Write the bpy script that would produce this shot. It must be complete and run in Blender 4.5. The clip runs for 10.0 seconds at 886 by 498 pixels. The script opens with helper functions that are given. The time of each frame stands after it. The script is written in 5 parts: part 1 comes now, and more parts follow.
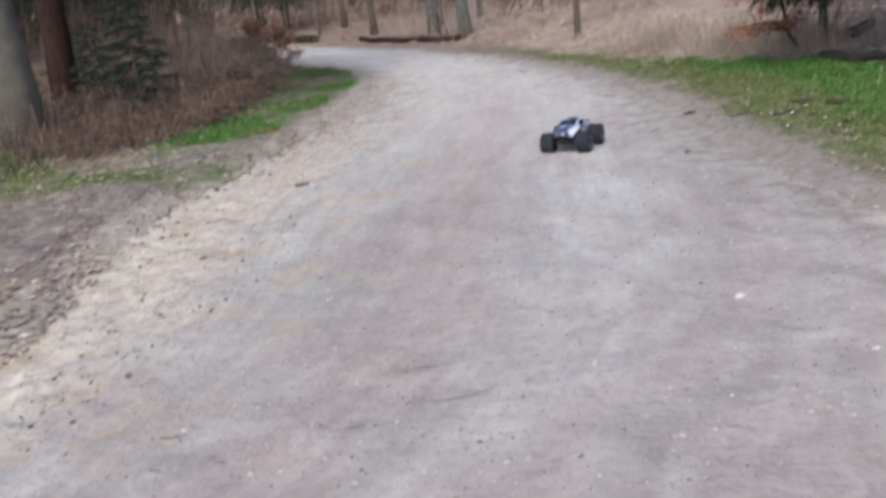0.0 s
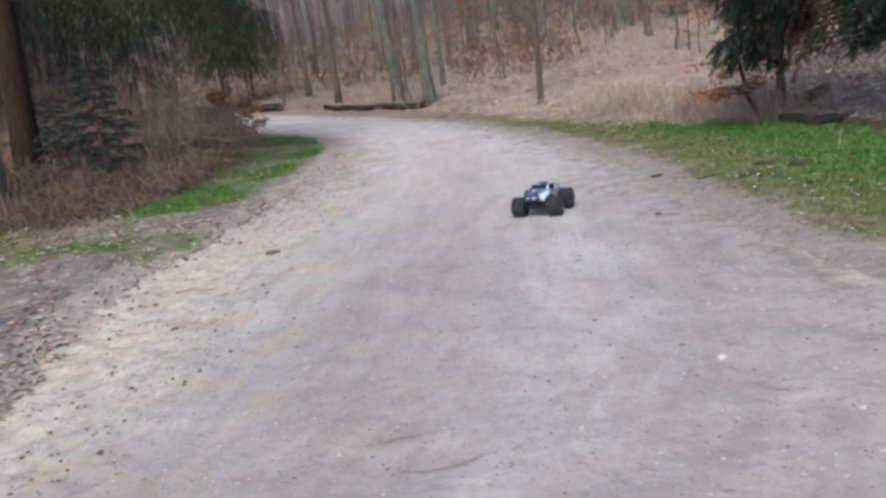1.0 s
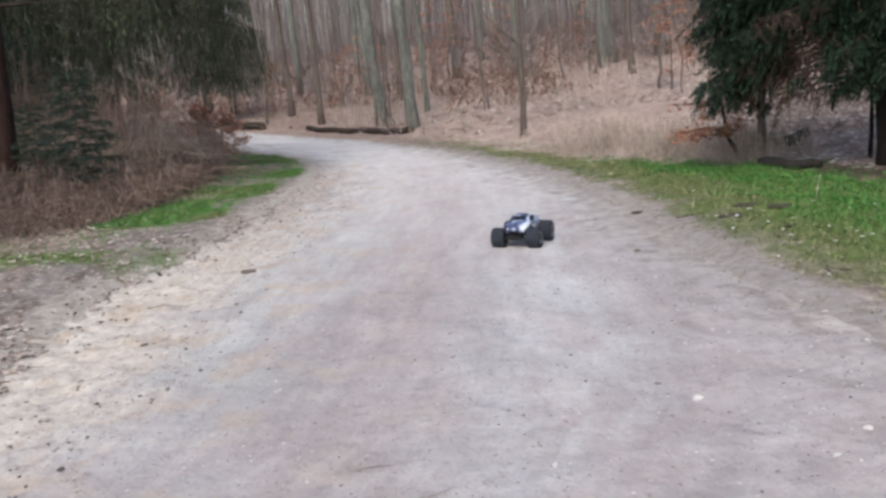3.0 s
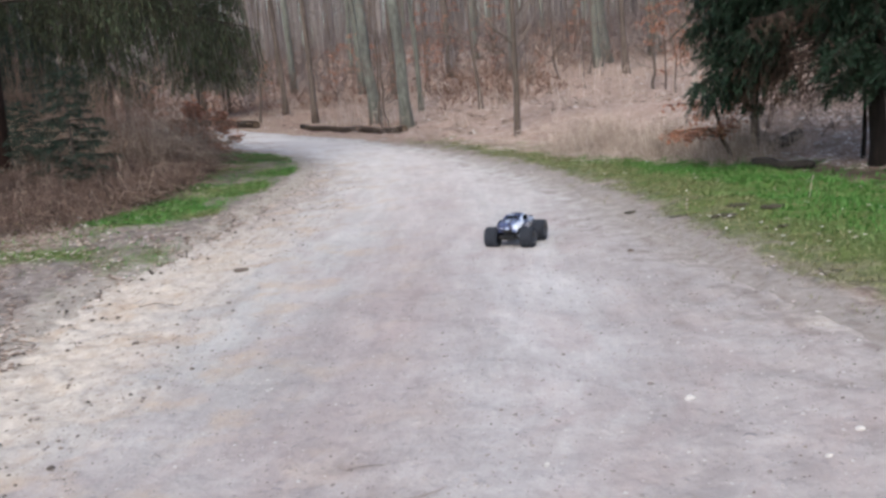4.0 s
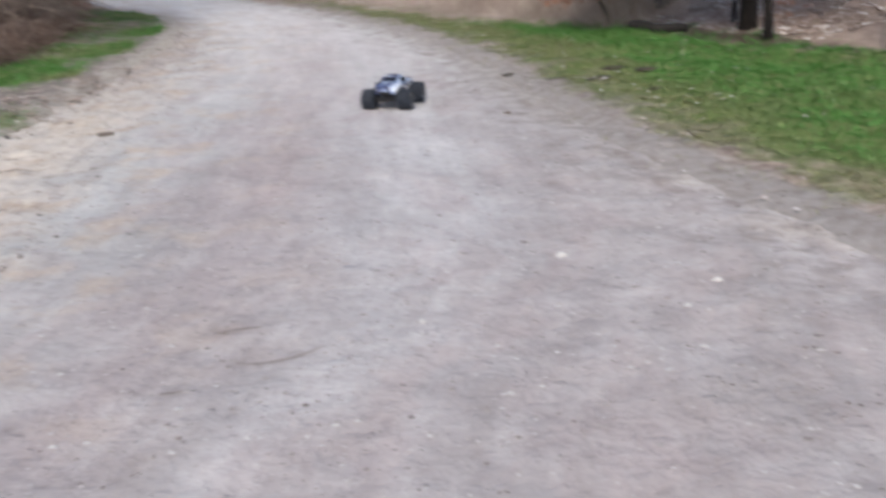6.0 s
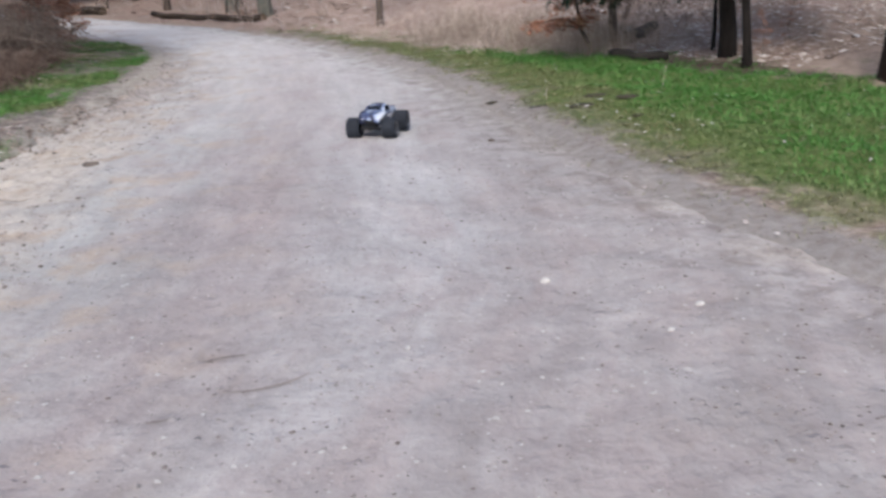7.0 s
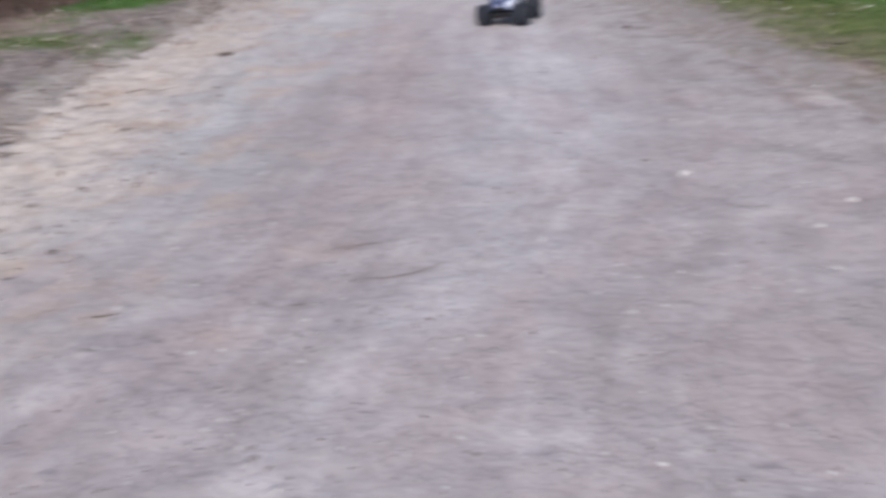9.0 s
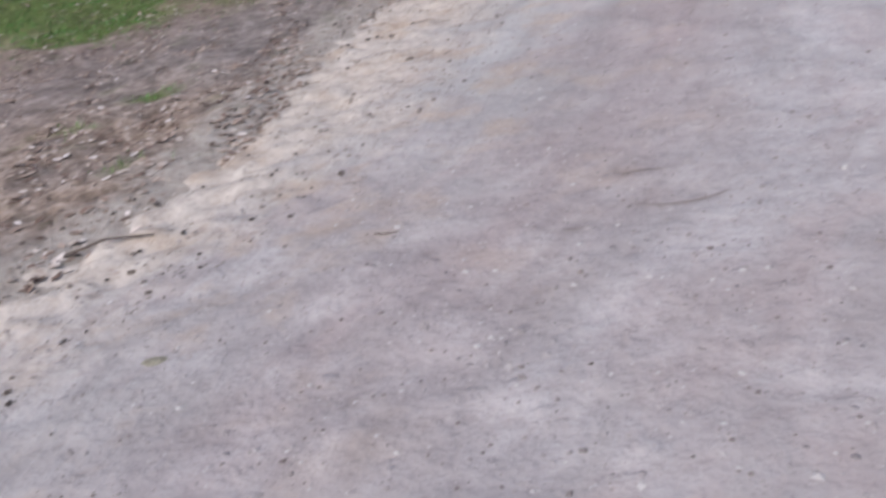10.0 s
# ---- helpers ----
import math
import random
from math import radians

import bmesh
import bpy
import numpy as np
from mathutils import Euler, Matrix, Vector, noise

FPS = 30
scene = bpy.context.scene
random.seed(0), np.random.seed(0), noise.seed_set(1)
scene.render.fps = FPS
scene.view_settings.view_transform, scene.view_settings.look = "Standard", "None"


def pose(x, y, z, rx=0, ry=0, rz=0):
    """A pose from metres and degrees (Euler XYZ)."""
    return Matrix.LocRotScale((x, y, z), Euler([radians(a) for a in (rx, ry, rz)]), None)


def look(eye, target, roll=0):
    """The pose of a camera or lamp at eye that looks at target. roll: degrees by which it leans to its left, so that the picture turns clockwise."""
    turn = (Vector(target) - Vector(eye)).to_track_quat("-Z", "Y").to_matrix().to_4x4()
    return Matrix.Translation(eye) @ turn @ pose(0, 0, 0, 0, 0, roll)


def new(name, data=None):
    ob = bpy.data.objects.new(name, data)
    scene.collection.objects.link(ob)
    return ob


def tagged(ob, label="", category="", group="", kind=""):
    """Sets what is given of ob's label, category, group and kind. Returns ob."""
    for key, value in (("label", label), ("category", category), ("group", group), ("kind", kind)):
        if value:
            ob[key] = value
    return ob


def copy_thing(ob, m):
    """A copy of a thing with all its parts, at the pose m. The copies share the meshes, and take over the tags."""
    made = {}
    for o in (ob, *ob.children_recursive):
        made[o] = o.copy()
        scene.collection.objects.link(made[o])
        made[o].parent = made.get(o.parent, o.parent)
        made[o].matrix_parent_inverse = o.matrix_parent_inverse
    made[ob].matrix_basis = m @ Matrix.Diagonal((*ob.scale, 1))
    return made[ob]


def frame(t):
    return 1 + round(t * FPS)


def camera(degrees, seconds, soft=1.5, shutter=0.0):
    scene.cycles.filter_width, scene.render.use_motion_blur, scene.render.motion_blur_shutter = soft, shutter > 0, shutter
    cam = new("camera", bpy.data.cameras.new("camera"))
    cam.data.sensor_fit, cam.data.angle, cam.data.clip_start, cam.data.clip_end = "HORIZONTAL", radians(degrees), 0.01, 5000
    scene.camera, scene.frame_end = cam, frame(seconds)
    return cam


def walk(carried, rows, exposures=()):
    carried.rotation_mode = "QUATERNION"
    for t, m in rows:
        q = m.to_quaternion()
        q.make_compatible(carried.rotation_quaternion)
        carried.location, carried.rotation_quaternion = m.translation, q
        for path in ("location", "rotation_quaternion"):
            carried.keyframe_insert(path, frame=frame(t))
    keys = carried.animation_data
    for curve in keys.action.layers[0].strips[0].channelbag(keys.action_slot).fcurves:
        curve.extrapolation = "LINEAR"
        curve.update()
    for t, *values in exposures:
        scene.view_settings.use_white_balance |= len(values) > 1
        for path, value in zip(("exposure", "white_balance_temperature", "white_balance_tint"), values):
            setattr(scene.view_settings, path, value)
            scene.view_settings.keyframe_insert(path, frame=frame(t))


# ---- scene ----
SKY_STRENGTH = 0.14
SUN_STRENGTH = 1.2
EXPOSURES = ((0.0, 0.64, 6450, 8), (0.8, 0.62, 6450, 8), (1.6, 0.66, 6450, 8), (2.5, 0.77, 6450, 8), (5.0, 0.80, 6450, 8), (6.2, 0.70, 6420, 8), (7.5, 0.64, 6350, 11), (8.2, 0.56, 6350, 13), (8.6, 0.47, 6300, 13), (9.1, 0.52, 6300, 14), (10.0, 0.50, 6350, 14))
cam = camera(50.88, 10.0, soft=2.9, shutter=0.5)
PATH = (
    (0, look((0.068, -0.077, 1.423), (0.034, 3.764, 0.309), -7.93)),
    (0.2, look((0.060, -0.069, 1.423), (0.131, 3.804, 0.426), -8.02)),
    (0.5, look((0.043, -0.060, 1.423), (0.331, 3.825, 0.516), -7.77)),
    (0.7, look((0.027, -0.056, 1.424), (0.234, 3.850, 0.584), -8.26)),
    (1, look((0.004, -0.041, 1.427), (0.161, 3.860, 0.560), -8.19)),
    (1.2, look((-0.003, -0.020, 1.425), (0.123, 3.889, 0.584), -7.53)),
    (1.5, look((-0.005, 0.001, 1.422), (0.068, 3.920, 0.626), -6.73)),
    (2, look((-0.007, -0.009, 1.427), (0.176, 3.915, 0.670), -5.82)),
    (2.5, look((-0.011, -0.004, 1.424), (0.174, 3.918, 0.660), -5.52)),
    (3, look((-0.008, -0.003, 1.425), (0.265, 3.913, 0.658), -5.23)),
    (4.5, look((-0.002, 0.010, 1.420), (0.323, 3.919, 0.636), -4.64)),
    (5, look((0.001, 0.009, 1.421), (0.445, 3.897, 0.592), -4.11)),
    (5.5, look((-0.001, 0.013, 1.405), (0.406, 3.890, 0.513), -4.26)),
    (5.7, look((0.006, 0.020, 1.396), (0.481, 3.833, 0.287), -4.35)),
    (6, look((0.024, 0.027, 1.389), (0.757, 3.717, 0.031), -3.73)),
    (6.2, look((0.028, -0.004, 1.399), (0.935, 3.635, 0.009), -3.22)),
    (7.3, look((0.008, 0.013, 1.385), (0.651, 3.769, 0.168), -4.50)),
    (7.5, look((-0.005, 0.030, 1.374), (0.435, 3.810, 0.145), -5.07)),
    (7.7, look((0.004, 0.020, 1.377), (0.224, 3.802, 0.094), -5.40)),
    (8, look((0.028, 0.002, 1.383), (0.409, 3.630, -0.257), -5.72)),
    (8.2, look((0.034, 0.004, 1.378), (0.646, 3.540, -0.389), -4.64)),
    (8.5, look((0.036, 0.012, 1.370), (0.866, 3.519, -0.364), -3.55)),
    (8.7, look((0.020, 0.019, 1.373), (0.795, 3.559, -0.320), -3.63)),
    (9, look((-0.024, 0.033, 1.379), (0.213, 3.676, -0.256), -6.03)),
    (9.2, look((-0.037, 0.047, 1.367), (-0.243, 3.703, -0.241), -8.18)),
    (9.5, look((-0.041, 0.067, 1.332), (-0.618, 3.709, -0.218), -9.73)),
    (9.7, look((-0.040, 0.076, 1.317), (-0.773, 3.673, -0.273), -10.74)),
    (10, look((-0.034, 0.085, 1.306), (-0.984, 3.576, -0.399), -12.18)),
)
walk(cam, PATH, EXPOSURES)

# ---- world and light ----
world = bpy.data.worlds.new("world")
scene.world = world
world.use_nodes = True
_wn = world.node_tree.nodes
_sky = _wn.new("ShaderNodeTexSky")
_sky.sky_type = "NISHITA"
_sky.sun_disc = False
_sky.sun_elevation = radians(48)
_sky.sun_rotation = radians(200)
_sky.air_density, _sky.dust_density, _sky.ozone_density = 1.0, 3.0, 1.0
world.node_tree.links.new(_sky.outputs[0], _wn["Background"].inputs[0])
_wn["Background"].inputs[1].default_value = SKY_STRENGTH

sun_data = bpy.data.lights.new("sun", "SUN")
sun_data.energy, sun_data.angle, sun_data.color = SUN_STRENGTH, radians(25), (1.0, 0.96, 0.9)
sun = new("sun", sun_data)
sun.matrix_basis = look((-6, -16, 20), (0, 0, 0))

# ---- plan of the place ----
L_Y = (-12, 0, 2.3, 3.0, 3.5, 4.3, 6.2, 8.2, 11.5, 13.4, 15.2, 16.8, 19.0, 20.8, 24.0, 28.0, 40.0)
L_X = (-3.2, -2.7, -2.1, -1.72, -1.45, -1.28, -1.07, -0.74, -0.41, -0.28, -0.5, -0.87, -1.6, -2.6, -5.2, -9.5, -24.0)
S_Y = (-12, 0, 2.75, 3.5, 4.3, 5.9, 7.05, 7.8, 9.25, 10.6, 13.1, 15.0, 17.0, 20.8, 24.0, 28.0, 40.0)
S_X = (-3.9, -3.3, -2.46, -2.15, -2.1, -2.15, -2.04, -1.8, -1.43, -1.16, -0.76, -0.75, -1.05, -2.8, -5.4, -9.7, -24.2)
R_Y = (-12, 0, 3.0, 4.6, 5.6, 6.4, 7.35, 9.6, 11.2, 13.4, 15.9, 17.6, 20.4, 24.4, 27.3, 31.0, 40.0)
R_X = (3.2, 2.8, 2.4, 2.22, 2.16, 2.15, 2.18, 2.2, 2.05, 1.7, 1.3, 0.75, -0.09, -1.84, -3.75, -7.0, -16.5)
G_Y = (-12, 2.0, 7.0, 8.7, 10.0, 10.6, 11.1, 12.15, 13.4, 15.5, 17.4, 20.4)
G_X = (8.0, 6.4, 5.0, 4.5, 4.18, 3.95, 3.6, 3.1, 2.55, 1.97, 1.2, 0.1)


def left_edge(y):
    return np.interp(y, L_Y, L_X)


def sand_edge(y):
    return np.interp(y, S_Y, S_X)


def right_edge(y):
    return np.interp(y, R_Y, R_X)


def lawn_edge(y):
    return np.interp(y, G_Y, G_X)


def smooth(a, b, v):
    u = np.clip((np.asarray(v, float) - a) / (b - a), 0, 1)
    return u * u * (3 - 2 * u)


WAVES = {}


def waves(x, y, size, seed):
    """Smooth random height from a sum of sines, about -1 to 1."""
    if (size, seed) not in WAVES:
        rng = np.random.default_rng(seed)
        WAVES[size, seed] = [(rng.uniform(0, 6.28), rng.uniform(0.6, 1.7) / size * 6.28, rng.uniform(0, 6.28)) for _ in range(7)]
    total = 0
    for a, k, p in WAVES[size, seed]:
        total = total + np.sin((x * math.cos(a) + y * math.sin(a)) * k + p)
    return total / 3.2


def hill(x, y):
    """The lie of the land away from the road."""
    x, y = np.asarray(x, float), np.asarray(y, float)
    d = y + 0.42 * np.maximum(x - 1, 0) + 0.1 * np.minimum(x + 4, 0) - 24.0
    up = 0.045 * np.maximum(d, 0) + 0.04 * np.maximum(d - 12, 0)
    up = 3.6 * np.tanh(up / 3.6)
    bank = 0.35 * smooth(1.0, 6.0, sand_edge(y) - x) * smooth(3, 9, y) * (1 - smooth(16, 22, y))
    knoll = 0.35 * smooth(0.2, 3.0, x - lawn_edge(y)) * smooth(5, 9, y)
    return up + bank + knoll


def ground_z(x, y):
    """Height of the forest floor beside the road."""
    x, y = np.asarray(x, float), np.asarray(y, float)
    out = np.maximum(sand_edge(y) - x, x - right_edge(y))
    lift = -0.07 + 0.095 * smooth(-0.35, 0.25, out)
    rough = 0.022 * waves(x, y, 0.9, 3) + 0.014 * waves(x, y, 0.33, 4) + 0.06 * waves(x, y, 5.0, 5) * smooth(1, 5, out)
    return hill(x, y) + lift + rough * smooth(-0.4, 0.5, out)


def road_z(x, y):
    x, y = np.asarray(x, float), np.asarray(y, float)
    mid = (left_edge(y) + right_edge(y)) / 2
    crown = -0.012 * np.abs(x - mid)
    rut = -0.012 * np.exp(-((x - mid - 0.75) / 0.28) ** 2) - 0.01 * np.exp(-((x - mid + 0.8) / 0.28) ** 2)
    fine = 0.006 * waves(x, y, 0.5, 11) + 0.0025 * waves(x, y, 0.21, 12)
    side = (0.014 * waves(x, y, 0.3, 14) + 0.007 * waves(x, y, 0.13, 15)) * (smooth(0.1, -0.4, x - left_edge(y)) + 0.6 * smooth(1.0, 0.0, x - left_edge(y)) * smooth(4.2, 2.8, y))
    return hill(x, y) + crown + rut + fine + side + 0.015


# ---- materials ----
def nodes_of(name):
    m = bpy.data.materials.new(name)
    m.use_nodes = True
    nt = m.node_tree
    return m, nt, nt.nodes["Principled BSDF"]


def node(nt, kind, **values):
    n = nt.nodes.new(kind)
    for key, value in values.items():
        if key in n.inputs:
            n.inputs[key].default_value = value
    return n


def noise_tex(nt, scale, detail=4.0, rough=0.55, stretch=(1, 1, 1), coords="Object"):
    tc = nt.nodes.new("ShaderNodeTexCoord")
    mp = nt.nodes.new("ShaderNodeMapping")
    mp.inputs["Scale"].default_value = stretch
    n = node(nt, "ShaderNodeTexNoise", Scale=scale, Detail=detail, Roughness=rough)
    nt.links.new(tc.outputs[coords], mp.inputs[0])
    nt.links.new(mp.outputs[0], n.inputs["Vector"])
    return n.outputs[0]


def ramp(nt, value, *stops):
    r = nt.nodes.new("ShaderNodeValToRGB")
    e = r.color_ramp.elements
    while len(e) < len(stops):
        e.new(0.5)
    for el, (p, c) in zip(e, stops):
        el.position, el.color = p, (*c, 1) if len(c) == 3 else c
    nt.links.new(value, r.inputs[0])
    return r.outputs[0]


def mix(nt, fac, a, b, mode="MIX"):
    m = nt.nodes.new("ShaderNodeMix")
    m.data_type, m.blend_type = "RGBA", mode
    for socket, v in ((m.inputs[0], fac), (m.inputs[6], a), (m.inputs[7], b)):
        if isinstance(v, (int, float)):
            socket.default_value = v
        elif isinstance(v, tuple):
            socket.default_value = (*v, 1)
        else:
            nt.links.new(v, socket)
    return m.outputs[2]


def math_node(nt, op, a, b=0.0, clamp=False):
    m = nt.nodes.new("ShaderNodeMath")
    m.operation, m.use_clamp = op, clamp
    for socket, v in zip(m.inputs, (a, b)):
        if isinstance(v, (int, float)):
            socket.default_value = v
        else:
            nt.links.new(v, socket)
    return m.outputs[0]


def bump(nt, bsdf, height, strength, distance):
    b = node(nt, "ShaderNodeBump", Strength=strength, Distance=distance)
    nt.links.new(height, b.inputs["Height"])
    nt.links.new(b.outputs[0], bsdf.inputs["Normal"])


def attribute(nt, name):
    a = nt.nodes.new("ShaderNodeAttribute")
    a.attribute_name = name
    return a.outputs["Fac"]


def black_white(p0, p1):
    return ((p0, (0, 0, 0)), (p1, (1, 1, 1)))


def simple(name, color, rough=0.8, spread=0.35, scale=20.0, bump_d=0.0, metal=0.0, stretch=(1, 1, 1), tint=None, spec=0.3):
    """A surface with a base colour varied at two scales, and fine relief."""
    m, nt, b = nodes_of(name)
    dark = tuple(c * (1 - spread) for c in color)
    light = tuple(min(1, c * (1 + spread)) for c in (tint or color))
    n1 = noise_tex(nt, scale, 5, 0.65, stretch)
    n2 = noise_tex(nt, scale / 7, 3, 0.5, stretch)
    both = math_node(nt, "ADD", math_node(nt, "MULTIPLY", n1, 0.6), math_node(nt, "MULTIPLY", n2, 0.4))
    nt.links.new(ramp(nt, both, (0.36, dark), (0.64, light)), b.inputs["Base Color"])
    b.inputs["Roughness"].default_value = rough
    b.inputs["Metallic"].default_value = metal
    b.inputs["Specular IOR Level"].default_value = spec
    if bump_d:
        bump(nt, b, n1, 0.8, bump_d)
    return m


def leafy(name, stops, rough=0.6, spec=0.25):
    """Leaves, needles and stems: every piece takes its own colour from the stops."""
    m, nt, b = nodes_of(name)
    g = nt.nodes.new("ShaderNodeNewGeometry")
    nt.links.new(ramp(nt, g.outputs["Random Per Island"], *stops), b.inputs["Base Color"])
    b.inputs["Roughness"].default_value = rough
    b.inputs["Specular IOR Level"].default_value = spec
    return m


def along_noise(nt, across, along, scale, sx, sy, detail=4.0, rough=0.6):
    """Noise drawn out along the road: it follows the distance from the road's edge."""
    c = nt.nodes.new("ShaderNodeCombineXYZ")
    warp = math_node(nt, "MULTIPLY", noise_tex(nt, 1.7, 3, 0.55), 0.9)
    nt.links.new(math_node(nt, "ADD", math_node(nt, "MULTIPLY", across, sx), warp), c.inputs[0])
    nt.links.new(math_node(nt, "SUBTRACT", math_node(nt, "MULTIPLY", along, sy), math_node(nt, "MULTIPLY", warp, 0.5)), c.inputs[1])
    c.inputs[2].default_value = 0.37
    n = node(nt, "ShaderNodeTexNoise", Scale=scale, Detail=detail, Roughness=rough)
    nt.links.new(c.outputs[0], n.inputs["Vector"])
    return n.outputs[0]


def pebble_tex(nt, scale, size, share):
    """Round spots scattered in cells: 1 at the middle of a spot, 0 between them; only a share of the cells has one."""
    v = node(nt, "ShaderNodeTexVoronoi", Scale=scale, Randomness=1.0)
    tc = nt.nodes.new("ShaderNodeTexCoord")
    jag = node(nt, "ShaderNodeTexNoise", Scale=scale * 1.6, Detail=3.0, Roughness=0.6)
    nt.links.new(tc.outputs["Object"], jag.inputs["Vector"])
    shift = mix(nt, 0.9 / scale, tc.outputs["Object"], jag.outputs["Color"], "ADD")
    nt.links.new(shift, v.inputs["Vector"])
    spot = ramp(nt, v.outputs["Distance"], (size * 0.35, (1, 1, 1)), (size, (0, 0, 0)))
    has = ramp(nt, v.outputs["Color"], (1 - share - 0.02, (0, 0, 0)), (1 - share, (1, 1, 1)))
    return math_node(nt, "MULTIPLY", spot, has)


def make_road_material():
    m, nt, b = nodes_of("gravel_and_sand")
    edge, rim, run = attribute(nt, "from_left"), attribute(nt, "from_right"), attribute(nt, "run")
    streak = along_noise(nt, edge, run, 1.0, 2.6, 0.5, 5, 0.6)
    swirl = noise_tex(nt, 3.0, 6, 0.68)
    broad = noise_tex(nt, 0.75, 4, 0.6)
    fine = noise_tex(nt, 12, 6, 0.72)
    grit = noise_tex(nt, 75, 4, 0.75)
    lumps = noise_tex(nt, 24, 4, 0.7)
    dabs = noise_tex(nt, 9, 3, 0.6)
    both = math_node(nt, "ADD", math_node(nt, "MULTIPLY", streak, 0.5), math_node(nt, "MULTIPLY", broad, 0.38))
    both = math_node(nt, "ADD", both, math_node(nt, "MULTIPLY", swirl, 0.12))
    # wheel lanes along the track: cool grey, trodden pink, a pale lane, and dull pink again
    stray = math_node(nt, "MULTIPLY", math_node(nt, "SUBTRACT", noise_tex(nt, 0.7, 5, 0.62), 0.5), 1.5)
    lane = math_node(nt, "MULTIPLY", math_node(nt, "ADD", edge, stray), 0.25)
    grey = ramp(nt, lane, (0.08, (0.375, 0.366, 0.358)), (0.17, (0.352, 0.335, 0.332)), (0.26, (0.335, 0.298, 0.296)), (0.36, (0.345, 0.311, 0.309)), (0.46, (0.405, 0.390, 0.390)), (0.54, (0.412, 0.398, 0.397)), (0.63, (0.355, 0.330, 0.328)), (0.85, (0.335, 0.308, 0.302)))
    grey = mix(nt, 1.0, grey, ramp(nt, both, (0.36, (0.83, 0.81, 0.81)), (0.5, (1, 1, 1)), (0.64, (1.16, 1.17, 1.17))), "MULTIPLY")
    grey = mix(nt, 0.18, grey, ramp(nt, fine, (0.32, (0.68, 0.66, 0.66)), (0.5, (1, 1, 1)), (0.7, (1.2, 1.2, 1.2))), "MULTIPLY")
    close = math_node(nt, "MULTIPLY", ramp(nt, math_node(nt, "MULTIPLY", run, 0.1), (0.28, (1, 1, 1)), (0.46, (0, 0, 0))), ramp(nt, broad, (0.36, (0.25, 0.25, 0.25)), (0.6, (0.8, 0.8, 0.8))))
    grey = mix(nt, close, grey, ramp(nt, swirl, (0.36, (0.280, 0.246, 0.240)), (0.5, (0.345, 0.313, 0.308)), (0.64, (0.420, 0.392, 0.386))))
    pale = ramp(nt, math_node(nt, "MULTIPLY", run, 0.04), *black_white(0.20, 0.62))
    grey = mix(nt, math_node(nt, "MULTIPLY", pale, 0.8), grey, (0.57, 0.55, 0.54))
    clay = ramp(nt, along_noise(nt, edge, run, 1.9, 1.3, 0.55, 4, 0.6), *black_white(0.49, 0.66))
    grey = mix(nt, math_node(nt, "MULTIPLY", clay, 0.34), grey, (0.335, 0.265, 0.255))
    sand = ramp(nt, fine, (0.30, (0.30, 0.253, 0.22)), (0.42, (0.42, 0.372, 0.328)), (0.55, (0.495, 0.448, 0.397)), (0.72, (0.58, 0.54, 0.488)))
    yellow = ramp(nt, noise_tex(nt, 1.3, 3, 0.5), *black_white(0.53, 0.70))
    sand = mix(nt, math_node(nt, "MULTIPLY", yellow, 0.26), sand, (0.48, 0.385, 0.275))
    bend = ramp(nt, math_node(nt, "ADD", math_node(nt, "MULTIPLY", run, 0.1), math_node(nt, "MULTIPLY", math_node(nt, "SUBTRACT", swirl, 0.5), 0.5)), *black_white(0.78, 1.06))
    sand = mix(nt, math_node(nt, "MULTIPLY", bend, 0.85), sand, ramp(nt, fine, (0.32, (0.17, 0.14, 0.125)), (0.5, (0.315, 0.275, 0.255)), (0.68, (0.44, 0.40, 0.375))))
    ragged = math_node(nt, "MULTIPLY", math_node(nt, "SUBTRACT", noise_tex(nt, 1.9, 6, 0.68), 0.5), 1.7)
    where = math_node(nt, "ADD", edge, ragged)
    on_left = ramp(nt, math_node(nt, "ADD", math_node(nt, "MULTIPLY", where, -1.3), 0.5), *black_white(0.15, 0.95))
    on_right = ramp(nt, math_node(nt, "ADD", math_node(nt, "MULTIPLY", math_node(nt, "ADD", rim, ragged), -1.5), 0.62), *black_white(0.3, 0.95))
    col = mix(nt, math_node(nt, "MULTIPLY", on_left, 0.92), grey, sand)
    near = ramp(nt, math_node(nt, "MULTIPLY", run, 0.1), (0.52, (1, 1, 1)), (0.68, (0, 0, 0)))
    col = mix(nt, math_node(nt, "MULTIPLY", math_node(nt, "MULTIPLY", on_right, 0.55), near), col, sand)
    verge = ramp(nt, math_node(nt, "ADD", math_node(nt, "MULTIPLY", math_node(nt, "ADD", rim, math_node(nt, "MULTIPLY", ragged, 0.45)), -1.6), 0.75), *black_white(0.25, 1.0))
    verge = math_node(nt, "MULTIPLY", verge, math_node(nt, "SUBTRACT", 1.0, near))
    col = mix(nt, math_node(nt, "MULTIPLY", verge, 0.7), col, ramp(nt, fine, (0.3, (0.17, 0.145, 0.115)), (0.55, (0.27, 0.24, 0.195)), (0.75, (0.36, 0.325, 0.27))))
    rough = ramp(nt, math_node(nt, "ADD", math_node(nt, "MULTIPLY", math_node(nt, "ADD", rim, math_node(nt, "MULTIPLY", ragged, 0.8)), -0.8), 1.0), *black_white(0.35, 0.85))
    clods = ramp(nt, noise_tex(nt, 5.5, 5, 0.7), *black_white(0.44, 0.62))
    col = mix(nt, math_node(nt, "MULTIPLY", math_node(nt, "MULTIPLY", rough, clods), 0.75), col, (0.215, 0.185, 0.172))
